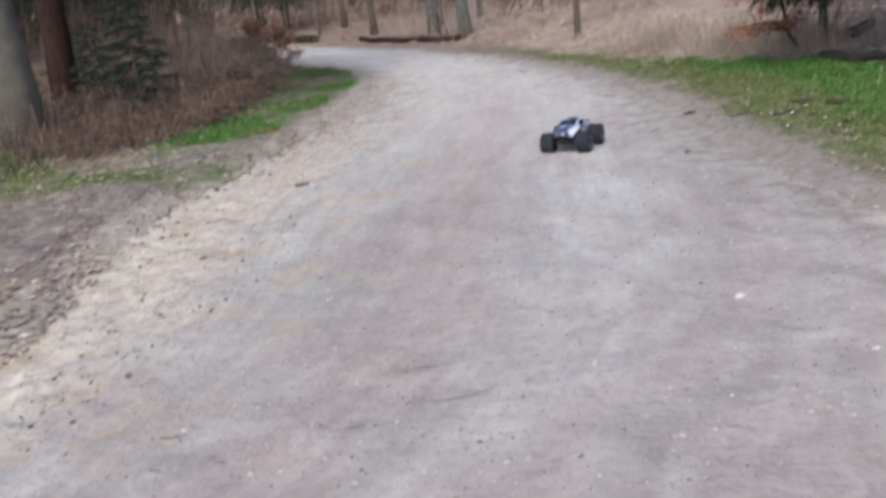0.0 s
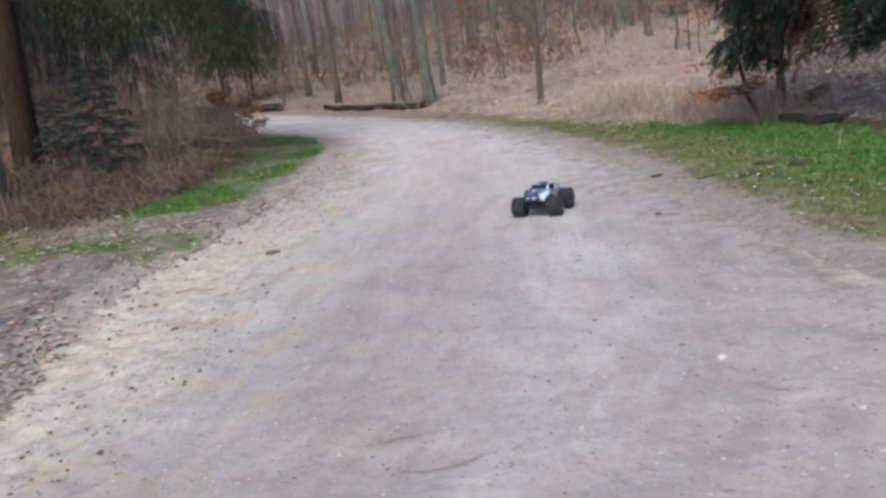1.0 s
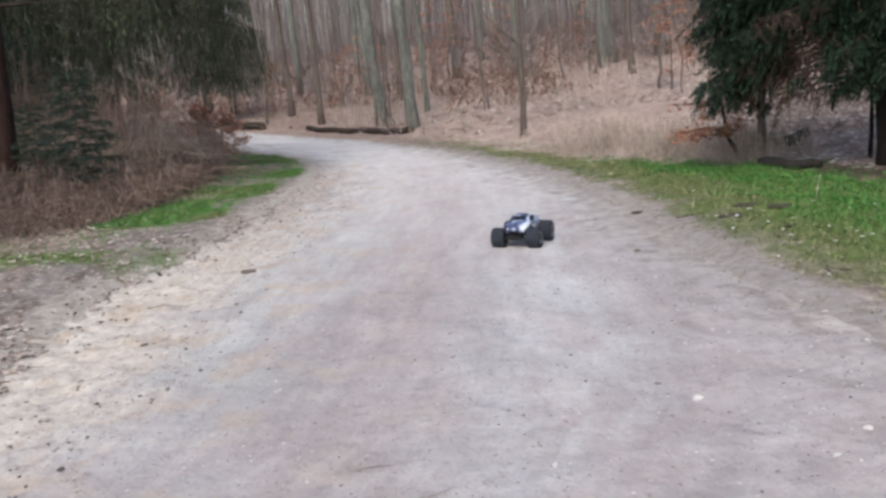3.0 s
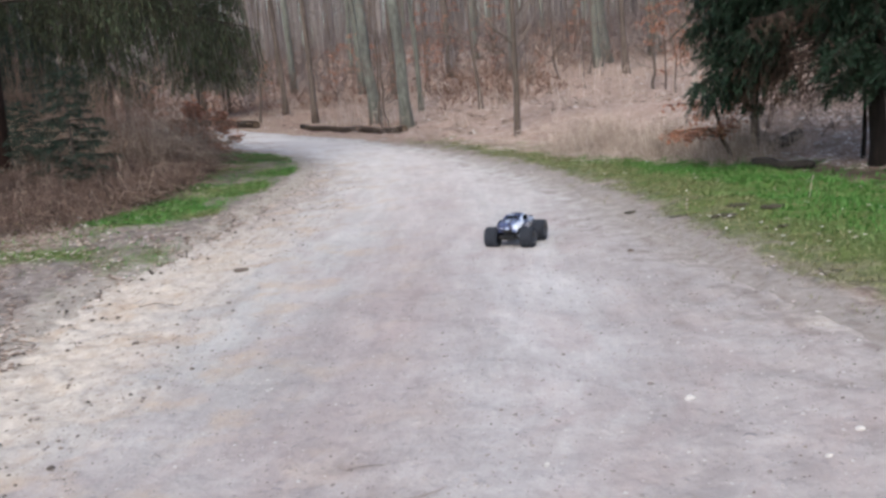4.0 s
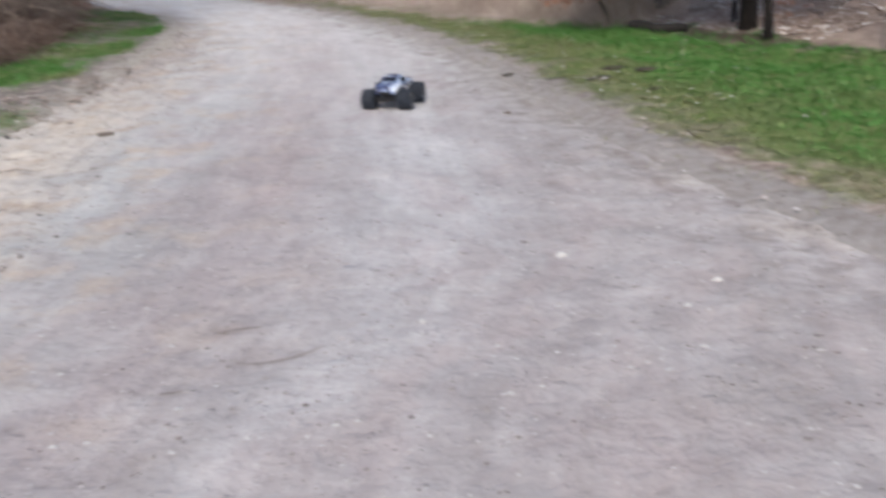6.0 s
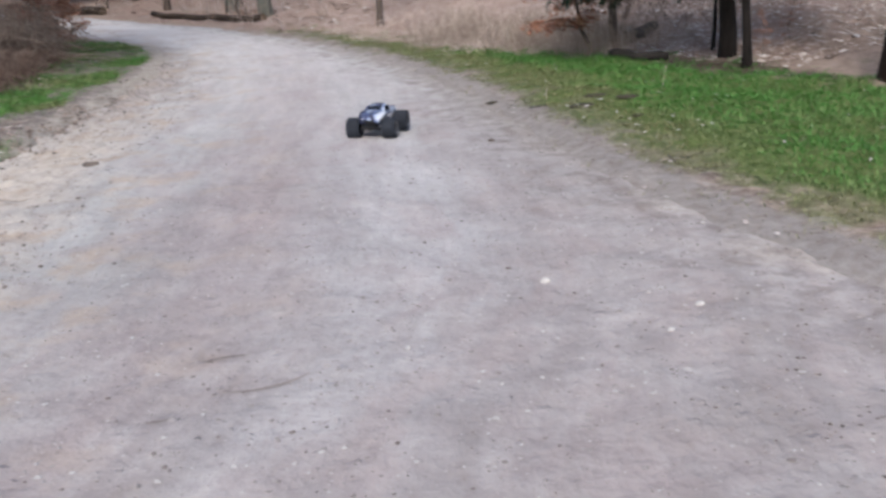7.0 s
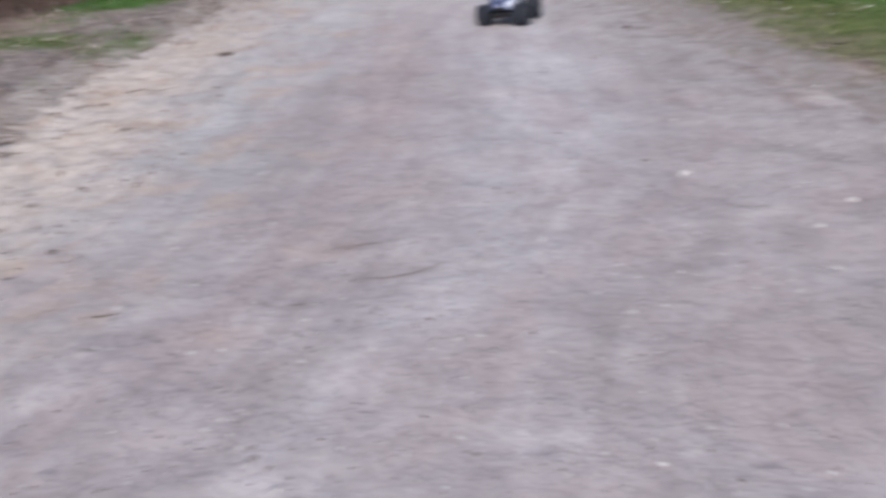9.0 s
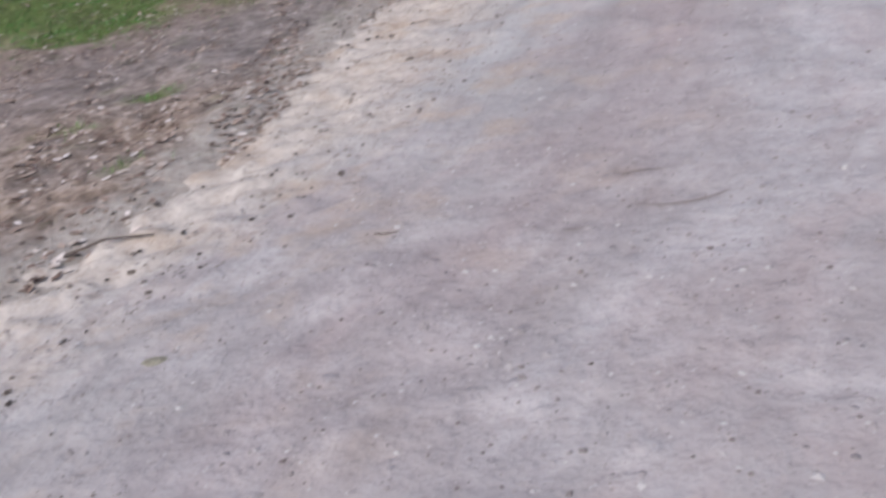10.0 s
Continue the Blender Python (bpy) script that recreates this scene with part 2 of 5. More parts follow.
    soil = ramp(nt, math_node(nt, "ADD", math_node(nt, "ADD", attribute(nt, "beyond"), math_node(nt, "MULTIPLY", ragged, 0.5)), 0.2), *black_white(0.15, 0.65))
    col = mix(nt, math_node(nt, "MULTIPLY", soil, 0.8), col, ramp(nt, fine, (0.3, (0.15, 0.12, 0.10)), (0.6, (0.28, 0.235, 0.20)), (0.8, (0.40, 0.35, 0.31))))
    ochre = math_node(nt, "MULTIPLY", ramp(nt, noise_tex(nt, 2.1, 4, 0.65), *black_white(0.51, 0.66)), ramp(nt, math_node(nt, "MULTIPLY", edge, 0.5), (0.1, (1, 1, 1)), (0.95, (0, 0, 0))))
    col = mix(nt, math_node(nt, "MULTIPLY", ochre, 0.7), col, (0.41, 0.325, 0.25))
    specks = ramp(nt, grit, (0.30, (0.5, 0.47, 0.46)), (0.42, (1, 1, 1)), (0.66, (1, 1, 1)), (0.78, (1.3, 1.3, 1.3)))
    col = mix(nt, 0.45, col, specks, "MULTIPLY")
    small_stones, clumps = pebble_tex(nt, 34, 0.34, 0.13), pebble_tex(nt, 11, 0.36, 0.28)
    drag = along_noise(nt, edge, run, 1.0, 9.0, 1.3, 4, 0.6)
    col = mix(nt, 0.55, col, ramp(nt, drag, (0.34, (0.85, 0.84, 0.83)), (0.5, (1, 1, 1)), (0.66, (1.13, 1.13, 1.12))), "MULTIPLY")
    # shade in the small dents, painted as darker colour where the relief is low
    dent_shade = ramp(nt, lumps, (0.27, (0.68, 0.65, 0.64)), (0.42, (1, 1, 1)))
    col = mix(nt, 0.22, col, dent_shade, "MULTIPLY")
    col = mix(nt, math_node(nt, "MULTIPLY", small_stones, 0.2), col, (0.26, 0.235, 0.225))
    # the same painted shade for the wider hollows, stronger on the sand
    marks = ramp(nt, dabs, (0.27, (0.60, 0.57, 0.56)), (0.42, (1, 1, 1)))
    col = mix(nt, math_node(nt, "ADD", math_node(nt, "MULTIPLY", on_left, 0.6), 0.34), col, marks, "MULTIPLY")
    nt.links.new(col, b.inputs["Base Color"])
    b.inputs["Roughness"].default_value = 0.93
    b.inputs["Specular IOR Level"].default_value = 0.2
    h = math_node(nt, "ADD", math_node(nt, "MULTIPLY", small_stones, 0.9), math_node(nt, "MULTIPLY", clumps, 0.5))
    h = math_node(nt, "ADD", h, math_node(nt, "MULTIPLY", grit, 0.2))
    h = math_node(nt, "ADD", h, math_node(nt, "MULTIPLY", lumps, 0.5))
    h = math_node(nt, "ADD", h, math_node(nt, "MULTIPLY", drag, 0.7))
    h = math_node(nt, "ADD", h, math_node(nt, "MULTIPLY", ramp(nt, dabs, *black_white(0.28, 0.62)), 0.6))
    bump(nt, b, h, 0.8, 0.014)
    return m


def make_ground_material():
    m, nt, b = nodes_of("forest_floor")
    green, soil = attribute(nt, "turf"), attribute(nt, "verge")
    n1, n2, n3 = noise_tex(nt, 0.6, 4, 0.6), noise_tex(nt, 11, 6, 0.75), noise_tex(nt, 38, 4, 0.7)
    leaves = ramp(nt, n2, (0.3, (0.12, 0.078, 0.06)), (0.48, (0.27, 0.19, 0.155)), (0.62, (0.38, 0.285, 0.24)), (0.78, (0.48, 0.40, 0.35)))
    leaves = mix(nt, ramp(nt, n1, *black_white(0.42, 0.62)), leaves, mix(nt, 0.5, leaves, (0.33, 0.27, 0.22)))
    earth = ramp(nt, n2, (0.30, (0.11, 0.093, 0.085)), (0.53, (0.26, 0.228, 0.212)), (0.74, (0.42, 0.385, 0.36)))
    tan = ramp(nt, n2, (0.34, (0.12, 0.088, 0.066)), (0.52, (0.30, 0.24, 0.195)), (0.68, (0.50, 0.425, 0.365)))
    earth = mix(nt, math_node(nt, "MULTIPLY", attribute(nt, "tan"), ramp(nt, noise_tex(nt, 1.4, 4, 0.6), (0.36, (0.35, 0.35, 0.35)), (0.56, (1, 1, 1)))), earth, tan)
    earth = mix(nt, 0.6, earth, ramp(nt, noise_tex(nt, 2.8, 4, 0.6), (0.34, (0.55, 0.53, 0.52)), (0.6, (1.25, 1.22, 1.2))), "MULTIPLY")
    turf = ramp(nt, n2, (0.3, (0.06, 0.08, 0.028)), (0.55, (0.125, 0.165, 0.055)), (0.75, (0.25, 0.24, 0.13)))
    straw = ramp(nt, n2, (0.3, (0.22, 0.15, 0.12)), (0.5, (0.40, 0.30, 0.255)), (0.75, (0.57, 0.475, 0.42)))
    col = mix(nt, math_node(nt, "MULTIPLY", attribute(nt, "straw"), ramp(nt, noise_tex(nt, 1.1, 4, 0.6), (0.35, (0.35, 0.35, 0.35)), (0.6, (1, 1, 1)))), leaves, straw)
    col = mix(nt, soil, col, earth)
    shore = math_node(nt, "ADD", attribute(nt, "sandy"), math_node(nt, "MULTIPLY", math_node(nt, "SUBTRACT", noise_tex(nt, 4.5, 5, 0.65), 0.5), 1.3))
    sand = ramp(nt, n2, (0.28, (0.25, 0.215, 0.185)), (0.5, (0.385, 0.345, 0.305)), (0.75, (0.51, 0.47, 0.425)))
    col = mix(nt, ramp(nt, shore, *black_white(0.3, 0.75)), col, sand)
    patch = math_node(nt, "ADD", green, math_node(nt, "MULTIPLY", math_node(nt, "SUBTRACT", noise_tex(nt, 3.5, 4, 0.6), 0.5), 1.0))
    col = mix(nt, ramp(nt, patch, *black_white(0.08, 0.6)), col, turf)
    col = mix(nt, math_node(nt, "MULTIPLY", attribute(nt, "dark_band"), 0.85), col, ramp(nt, n2, (0.3, (0.03, 0.022, 0.018)), (0.55, (0.07, 0.05, 0.04)), (0.75, (0.14, 0.11, 0.09))))
    hem = math_node(nt, "ADD", attribute(nt, "shoulder"), math_node(nt, "MULTIPLY", math_node(nt, "SUBTRACT", noise_tex(nt, 6.0, 6, 0.7), 0.5), 1.2))
    col = mix(nt, ramp(nt, hem, *black_white(0.3, 0.8)), col, ramp(nt, n2, (0.3, (0.21, 0.18, 0.165)), (0.5, (0.30, 0.268, 0.25)), (0.72, (0.39, 0.36, 0.34))))
    nt.links.new(col, b.inputs["Base Color"])
    b.inputs["Roughness"].default_value = 0.95
    b.inputs["Specular IOR Level"].default_value = 0.15
    bump(nt, b, math_node(nt, "ADD", n2, math_node(nt, "MULTIPLY", n3, 0.4)), 1.0, 0.03)
    return m


ROAD = make_road_material()
GROUND = make_ground_material()
BARK_GREY = simple("grey_green_bark", (0.15, 0.142, 0.128), 0.9, 0.4, 14, 0.012, stretch=(1, 1, 0.25), tint=(0.15, 0.158, 0.132))
BARK_MOSS = simple("grey_mossy_bark", (0.14, 0.136, 0.124), 0.9, 0.45, 12, 0.012, stretch=(1, 1, 0.4), tint=(0.15, 0.16, 0.138))
BARK_BEECH = simple("smooth_beech_bark", (0.125, 0.11, 0.10), 0.85, 0.35, 6, 0.006, stretch=(1, 1, 0.8), tint=(0.12, 0.112, 0.098))
BARK_BROWN = simple("red_brown_spruce_bark", (0.038, 0.020, 0.016), 0.95, 0.5, 22, 0.02, stretch=(1, 1, 0.3))
BARK_DARK = simple("dark_twig_bark", (0.125, 0.10, 0.085), 0.9, 0.4, 18, 0.004, stretch=(1, 1, 0.3))
TWIG = leafy("bare_twigs", ((0.0, (0.10, 0.08, 0.07)), (0.5, (0.17, 0.14, 0.12)), (1.0, (0.24, 0.20, 0.17))), 0.9)
NEEDLE = leafy("spruce_needles", ((0.0, (0.008, 0.020, 0.012)), (0.5, (0.015, 0.035, 0.021)), (1.0, (0.029, 0.056, 0.034))), 0.55)
NEEDLE_TEAL = leafy("blue_green_spruce_needles", ((0.0, (0.018, 0.037, 0.028)), (0.5, (0.038, 0.062, 0.047)), (1.0, (0.07, 0.096, 0.073))), 0.55)
NEEDLE_OLIVE = leafy("old_spruce_needles", ((0.0, (0.022, 0.038, 0.018)), (0.5, (0.048, 0.070, 0.034)), (1.0, (0.085, 0.10, 0.052))), 0.55)
COPPER = leafy("copper_beech_leaves", ((0.0, (0.20, 0.08, 0.052)), (0.5, (0.33, 0.15, 0.10)), (1.0, (0.46, 0.265, 0.185))), 0.7)
DRY = leafy("dry_stems", ((0.0, (0.15, 0.105, 0.08)), (0.5, (0.29, 0.22, 0.175)), (1.0, (0.44, 0.36, 0.30))), 0.85)
PALE_DRY = leafy("pale_dry_grass", ((0.0, (0.28, 0.215, 0.185)), (0.5, (0.49, 0.40, 0.355)), (1.0, (0.66, 0.575, 0.52))), 0.85)
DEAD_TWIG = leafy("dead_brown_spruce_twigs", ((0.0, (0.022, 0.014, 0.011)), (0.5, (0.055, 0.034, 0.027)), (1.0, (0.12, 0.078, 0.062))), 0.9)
BLEACHED = leafy("bleached_white_leaf", ((0.0, (0.60, 0.57, 0.53)), (1.0, (0.74, 0.71, 0.68))), 0.7)
WET_SOIL = simple("wet_dark_soil", (0.05, 0.043, 0.03), 0.9, 0.4, 40, 0.01)
# bark lightened towards grey: the mist of distance is put into its colour
HAZED_TWIG = leafy("hazed_grey_bark", ((0.0, (0.15, 0.13, 0.128)), (0.5, (0.225, 0.20, 0.195)), (1.0, (0.31, 0.275, 0.265))), 0.9)
TANGLE = leafy("dark_twigs", ((0.0, (0.10, 0.078, 0.065)), (0.6, (0.21, 0.165, 0.14)), (1.0, (0.34, 0.28, 0.24))), 0.9)
BRAMBLE = leafy("brown_bramble", ((0.0, (0.06, 0.038, 0.03)), (0.5, (0.125, 0.083, 0.066)), (0.88, (0.20, 0.145, 0.12)), (1.0, (0.34, 0.275, 0.23))), 0.85)


def make_grass():
    m, nt, b = nodes_of("grass_blades")
    g = nt.nodes.new("ShaderNodeNewGeometry")
    fresh = ramp(nt, g.outputs["Random Per Island"], (0.0, (0.054, 0.172, 0.034)), (0.6, (0.1, 0.265, 0.058)), (1.0, (0.16, 0.325, 0.09)))
    olive = ramp(nt, g.outputs["Random Per Island"], (0.0, (0.135, 0.15, 0.065)), (0.6, (0.225, 0.23, 0.11)), (1.0, (0.40, 0.365, 0.23)))
    worn = math_node(nt, "ADD", math_node(nt, "MULTIPLY", noise_tex(nt, 0.8, 4, 0.6), 0.85), math_node(nt, "MULTIPLY", noise_tex(nt, 4.0, 3, 0.6), 0.22))
    worn = math_node(nt, "ADD", worn, math_node(nt, "MULTIPLY", attribute(nt, "thin"), 0.4))
    nt.links.new(mix(nt, ramp(nt, worn, *black_white(0.60, 0.82)), fresh, olive), b.inputs["Base Color"])
    b.inputs["Roughness"].default_value = 0.65
    b.inputs["Specular IOR Level"].default_value = 0.25
    return m


GRASS = make_grass()
LITTER = leafy("fallen_leaves", ((0.0, (0.08, 0.052, 0.042)), (0.3, (0.20, 0.135, 0.105)), (0.6, (0.35, 0.265, 0.215)), (0.85, (0.50, 0.42, 0.36)), (1.0, (0.74, 0.68, 0.64))), 0.75)
PALE_LITTER = leafy("bleached_leaves", ((0.0, (0.24, 0.185, 0.165)), (0.5, (0.50, 0.43, 0.40)), (1.0, (0.74, 0.69, 0.66))), 0.75)
FLOOR_PALE = leafy("bleached_leaf_carpet", ((0.0, (0.13, 0.092, 0.076)), (0.35, (0.40, 0.305, 0.25)), (0.7, (0.64, 0.54, 0.48)), (1.0, (0.86, 0.81, 0.76))), 0.75)
DARK_CRUMB = leafy("dark_soil_crumbs", ((0.0, (0.05, 0.04, 0.035)), (0.5, (0.12, 0.098, 0.085)), (1.0, (0.26, 0.22, 0.20))), 0.95)
CRUMB = leafy("soil_crumbs", ((0.0, (0.15, 0.125, 0.118)), (0.3, (0.26, 0.235, 0.23)), (0.7, (0.34, 0.315, 0.312)), (1.0, (0.47, 0.45, 0.44))), 0.95)
STONE = simple("pale_stone", (0.52, 0.50, 0.48), 0.8, 0.25, 60, 0.004)
DARK_SOIL = simple("dark_soil", (0.12, 0.098, 0.085), 0.95, 0.4, 60, 0.006)
LOG = simple("mossy_log_bark", (0.03, 0.02, 0.016), 0.95, 0.5, 14, 0.015, stretch=(0.5, 1, 1), tint=(0.04, 0.029, 0.021))
MOSSY = simple("dull_mossy_soil", (0.24, 0.225, 0.17), 0.95, 0.35, 70, 0.008)
LOG_END = simple("sawn_log_end", (0.10, 0.072, 0.05), 0.9, 0.35, 30, 0.004)
CHAR = simple("blackened_wood", (0.022, 0.019, 0.017), 0.9, 0.5, 18, 0.012)


# ---- mesh helpers ----
class Mesh:
    """Collects vertices and faces, and makes one object of them."""

    def __init__(self):
        self.v, self.f = [], []

    def add(self, verts, faces):
        n = len(self.v)
        self.v.extend(tuple(p) for p in verts)
        self.f.extend(tuple(i + n for i in face) for face in faces)

    def tube(self, pts, radii, sides=6, caps=True, wobble=0.0, rng=random):
        pts = [Vector(p) for p in pts]
        rings, up = [], Vector((0.31, 0.87, 0.38))
        n0 = len(self.v)
        for i, p in enumerate(pts):
            d = (pts[min(i + 1, len(pts) - 1)] - pts[max(i - 1, 0)]).normalized()
            a = d.cross(up if abs(d.dot(up)) < 0.95 else Vector((1, 0, 0))).normalized()
            c = d.cross(a)
            ring = []
            for k in range(sides):
                r = radii[i] * (1 + (rng.uniform(-wobble, wobble) if wobble else 0))
                q = 2 * math.pi * k / sides
                self.v.append(tuple(p + a * (r * math.cos(q)) + c * (r * math.sin(q))))
                ring.append(len(self.v) - 1)
            rings.append(ring)
        for r0, r1 in zip(rings, rings[1:]):
            for k in range(sides):
                self.f.append((r0[k], r0[(k + 1) % sides], r1[(k + 1) % sides], r1[k]))
        if caps:
            self.f.append(tuple(reversed(rings[0])))
            self.f.append(tuple(rings[-1]))

    def blade(self, root, tip, width, bend=None):
        """A thin leaf, needle or stem of two triangles."""
        root, tip = Vector(root), Vector(tip)
        d = tip - root
        side = d.cross(bend or Vector((0.2, 0.3, 1.0)))
        side = side.normalized() * (width / 2) if side.length > 1e-6 else Vector((width / 2, 0, 0))
        mid = root + d * 0.5
        n = len(self.v)
        self.v.extend((tuple(root), tuple(mid - side), tuple(tip), tuple(mid + side)))
        self.f.append((n, n + 1, n + 2, n + 3))

    def leaf(self, at, size, rng):
        """A curled fallen leaf: two halves folded along its rib."""
        yaw, fold, tilt = rng.uniform(0, 6.28), rng.uniform(0.0, 0.35), rng.uniform(-0.25, 0.25)
        c, s = math.cos(yaw), math.sin(yaw)
        shape = ((-1, 0, 0), (-0.25, 0.52, fold), (0.5, 0.42, fold), (1, 0, 0.25), (0.5, -0.42, fold), (-0.25, -0.52, fold))
        n = len(self.v)
        for x, y, z in shape:
            z += tilt * x
            self.v.append((at[0] + size * (x * c - y * s), at[1] + size * (x * s + y * c), at[2] + size * 0.55 * (z + abs(tilt))))
        self.f.extend(((n, n + 3, n + 2, n + 1), (n, n + 5, n + 4, n + 3)))

    def lump(self, at, size, rng, flat=0.6):
        """A small rough stone or crumb of eight faces."""
        n = len(self.v)
        yaw = rng.uniform(0, 6.28)
        for k in range(4):
            q = yaw + k * 1.5708 + rng.uniform(-0.3, 0.3)
            r = size * rng.uniform(0.75, 1.25)
            self.v.append((at[0] + r * math.cos(q), at[1] + r * math.sin(q), at[2] + size * flat * rng.uniform(0.1, 0.5)))
        self.v.append((at[0], at[1], at[2] + size * flat * rng.uniform(0.8, 1.3)))
        self.v.append((at[0], at[1], at[2] - size * 0.3))
        for k in range(4):
            j = (k + 1) % 4
            self.f.extend(((n + k, n + j, n + 4), (n + j, n + k, n + 5)))

    def obj(self, name, material, parent=None, label="", shade=False):
        me = bpy.data.meshes.new(name)
        me.from_pydata(self.v, [], self.f)
        me.materials.append(material)
        if shade:
            me.polygons.foreach_set("use_smooth", [True] * len(me.polygons))
        me.update()
        ob = new(name, me)
        if parent:
            ob.parent = parent
        if label:
            ob["label"] = label
        return ob


def part(name, bm, material, parent, label="", shade=False):
    me = bpy.data.meshes.new(name)
    bm.to_mesh(me)
    bm.free()
    me.materials.append(material)
    if shade:
        me.polygons.foreach_set("use_smooth", [True] * len(me.polygons))
    ob = new(name, me)
    ob.parent = parent
    if label:
        ob["label"] = label
    return ob


def thing(name, label, category, group="", at=None):
    e = new(name)
    e.empty_display_size = 0.2
    if at is not None:
        e.matrix_basis = at
    return tagged(e, label, category, group)


def grid_sheet(xs, ys, height, name, material, attributes):
    gx, gy = np.meshgrid(xs, ys)
    gz = height(gx, gy)
    nx, ny = len(xs), len(ys)
    me = bpy.data.meshes.new(name)
    idx = np.arange(nx * ny).reshape(ny, nx)
    quads = np.stack([idx[:-1, :-1], idx[:-1, 1:], idx[1:, 1:], idx[1:, :-1]], -1).reshape(-1, 4)
    me.from_pydata(np.stack([gx, gy, gz], -1).reshape(-1, 3).tolist(), [], quads.tolist())
    me.materials.append(material)
    me.polygons.foreach_set("use_smooth", [True] * len(me.polygons))
    for key, fn in attributes.items():
        me.attributes.new(key, "FLOAT", "POINT").data.foreach_set("value", np.asarray(fn(gx, gy), np.float32).ravel())
    return new(name, me)


def spaced(*spans):
    """Coordinates from spans of (start, end, step)."""
    out = []
    for a, b, step in spans:
        out.extend(np.arange(a, b, step).tolist())
    return np.array(out + [spans[-1][1]])


# ---- ground and road ----
def turf_at(x, y):
    right = (0.35 * smooth(-0.15, 0.5, x - right_edge(y)) + 0.65 * smooth(0.35, 1.5, x - right_edge(y))) * smooth(0.75, -0.45, x - lawn_edge(y) + 0.25 * waves(x, y, 0.7, 27)) * (1 - smooth(17, 21, y))
    patches = smooth(-0.15, 0.55, waves(x, y, 1.6, 21))
    strip = smooth(0.0, 0.4, sand_edge(y) - x - 0.3 * (1 - smooth(13, 16, y))) * smooth(2.2, 1.5, sand_edge(y) - x) * smooth(9.2, 10.6, y) * (1 - smooth(18.5, 20.5, y)) * 1.25
    bay = np.exp(-(((x + 5.0) / 0.8) ** 2 + ((y - 8.9) / 0.7) ** 2)) * 1.2 + np.exp(-(((x + 6.0) / 1.6) ** 2 + ((y - 9.7) / 1.7) ** 2)) * 1.8 + np.exp(-(((x + 3.1) / 0.8) ** 2 + ((y - 8.45) / 0.35) ** 2)) * 1.3 + np.exp(-(((x + 2.1) / 0.35) ** 2 + ((y - 7.9) / 0.45) ** 2)) * 0.8 + 0.8 * np.exp(-(((x + 2.58) / 0.12) ** 2 + ((y - 3.92) / 0.1) ** 2)) + 0.7 * np.exp(-(((x + 3.05) / 0.2) ** 2 + ((y - 5.3) / 0.12) ** 2)) + 0.6 * np.exp(-(((x + 3.3) / 0.15) ** 2 + ((y - 4.7) / 0.1) ** 2)) + np.exp(-(((x + 5.3) / 1.0) ** 2 + ((y - 7.9) / 0.75) ** 2)) * 1.3
    worn = smooth(-0.6, 0.6, 0.7 * waves(x, y, 0.8, 22) + 0.5 * waves(x, y, 0.27, 28) + 2.4 * smooth(0.0, 0.9, x - right_edge(y)) - 0.6)
    return np.clip(right * worn + strip * (0.22 + 0.78 * patches) + bay * (0.4 + 0.6 * patches), 0, 1)


def soil_turf_at(x, y):
    """Turf and the mossy soil that fringes it along the road."""
    fringe = smooth(-0.7, -0.25, x - right_edge(y)) * smooth(1.1, 0.5, x - right_edge(y)) * smooth(5.8, 7.2, y) * (1 - smooth(15, 19, y))
    return np.clip(turf_at(x, y) + 0.12 * fringe, 0, 1)


def verge_at(x, y):
    reach = 2.4 + 2.6 * (1 - smooth(6.0, 9.0, y))
    left = smooth(reach, 0.9, sand_edge(y) - x) * smooth(-0.5, 0.0, sand_edge(y) - x) * (1 - smooth(14, 18, y))
    return np.clip(left + 0.8 * smooth(1.1, 0.4, x - right_edge(y)) * smooth(-0.6, -0.3, x - right_edge(y)) * (1 - smooth(16, 20, y)), 0, 1)


def straw_at(x, y):
    return smooth(-0.2, 0.8, x - lawn_edge(y)) * smooth(8, 10, y) * (1 - 0.7 * smooth(20, 30, y))


def sandy_at(x, y):
    left = smooth(0.75, -0.05, sand_edge(y) - x) ** 1.3
    right = 0.6 * smooth(0.55, 0.1, x - right_edge(y)) * (1 - smooth(5.4, 6.8, y))
    return np.where(x < right_edge(y) - 1, left, right) * (1 - smooth(17, 22, y))


def dark_band_at(x, y):
    """Dark brown band of ground near the spruce, between the lawn and the litter."""
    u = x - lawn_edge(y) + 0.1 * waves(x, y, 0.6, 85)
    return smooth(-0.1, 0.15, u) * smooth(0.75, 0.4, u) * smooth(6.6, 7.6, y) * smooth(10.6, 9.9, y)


def tan_at(x, y):
    """Sandy brown soil on the verge where the sand spills over it."""
    return smooth(6.2, 4.6, y) * smooth(2.2, 1.2, sand_edge(y) - x)


def shoulder_at(x, y):
    """Bare trodden soil where the gravel runs out into the lawn."""
    return smooth(0.62, 0.05, x - right_edge(y)) * smooth(-1.5, -1.0, x - right_edge(y)) * smooth(0.0, 2.0, y) * (1 - 0.5 * smooth(12, 16, y)) * (1 - smooth(18, 21, y))


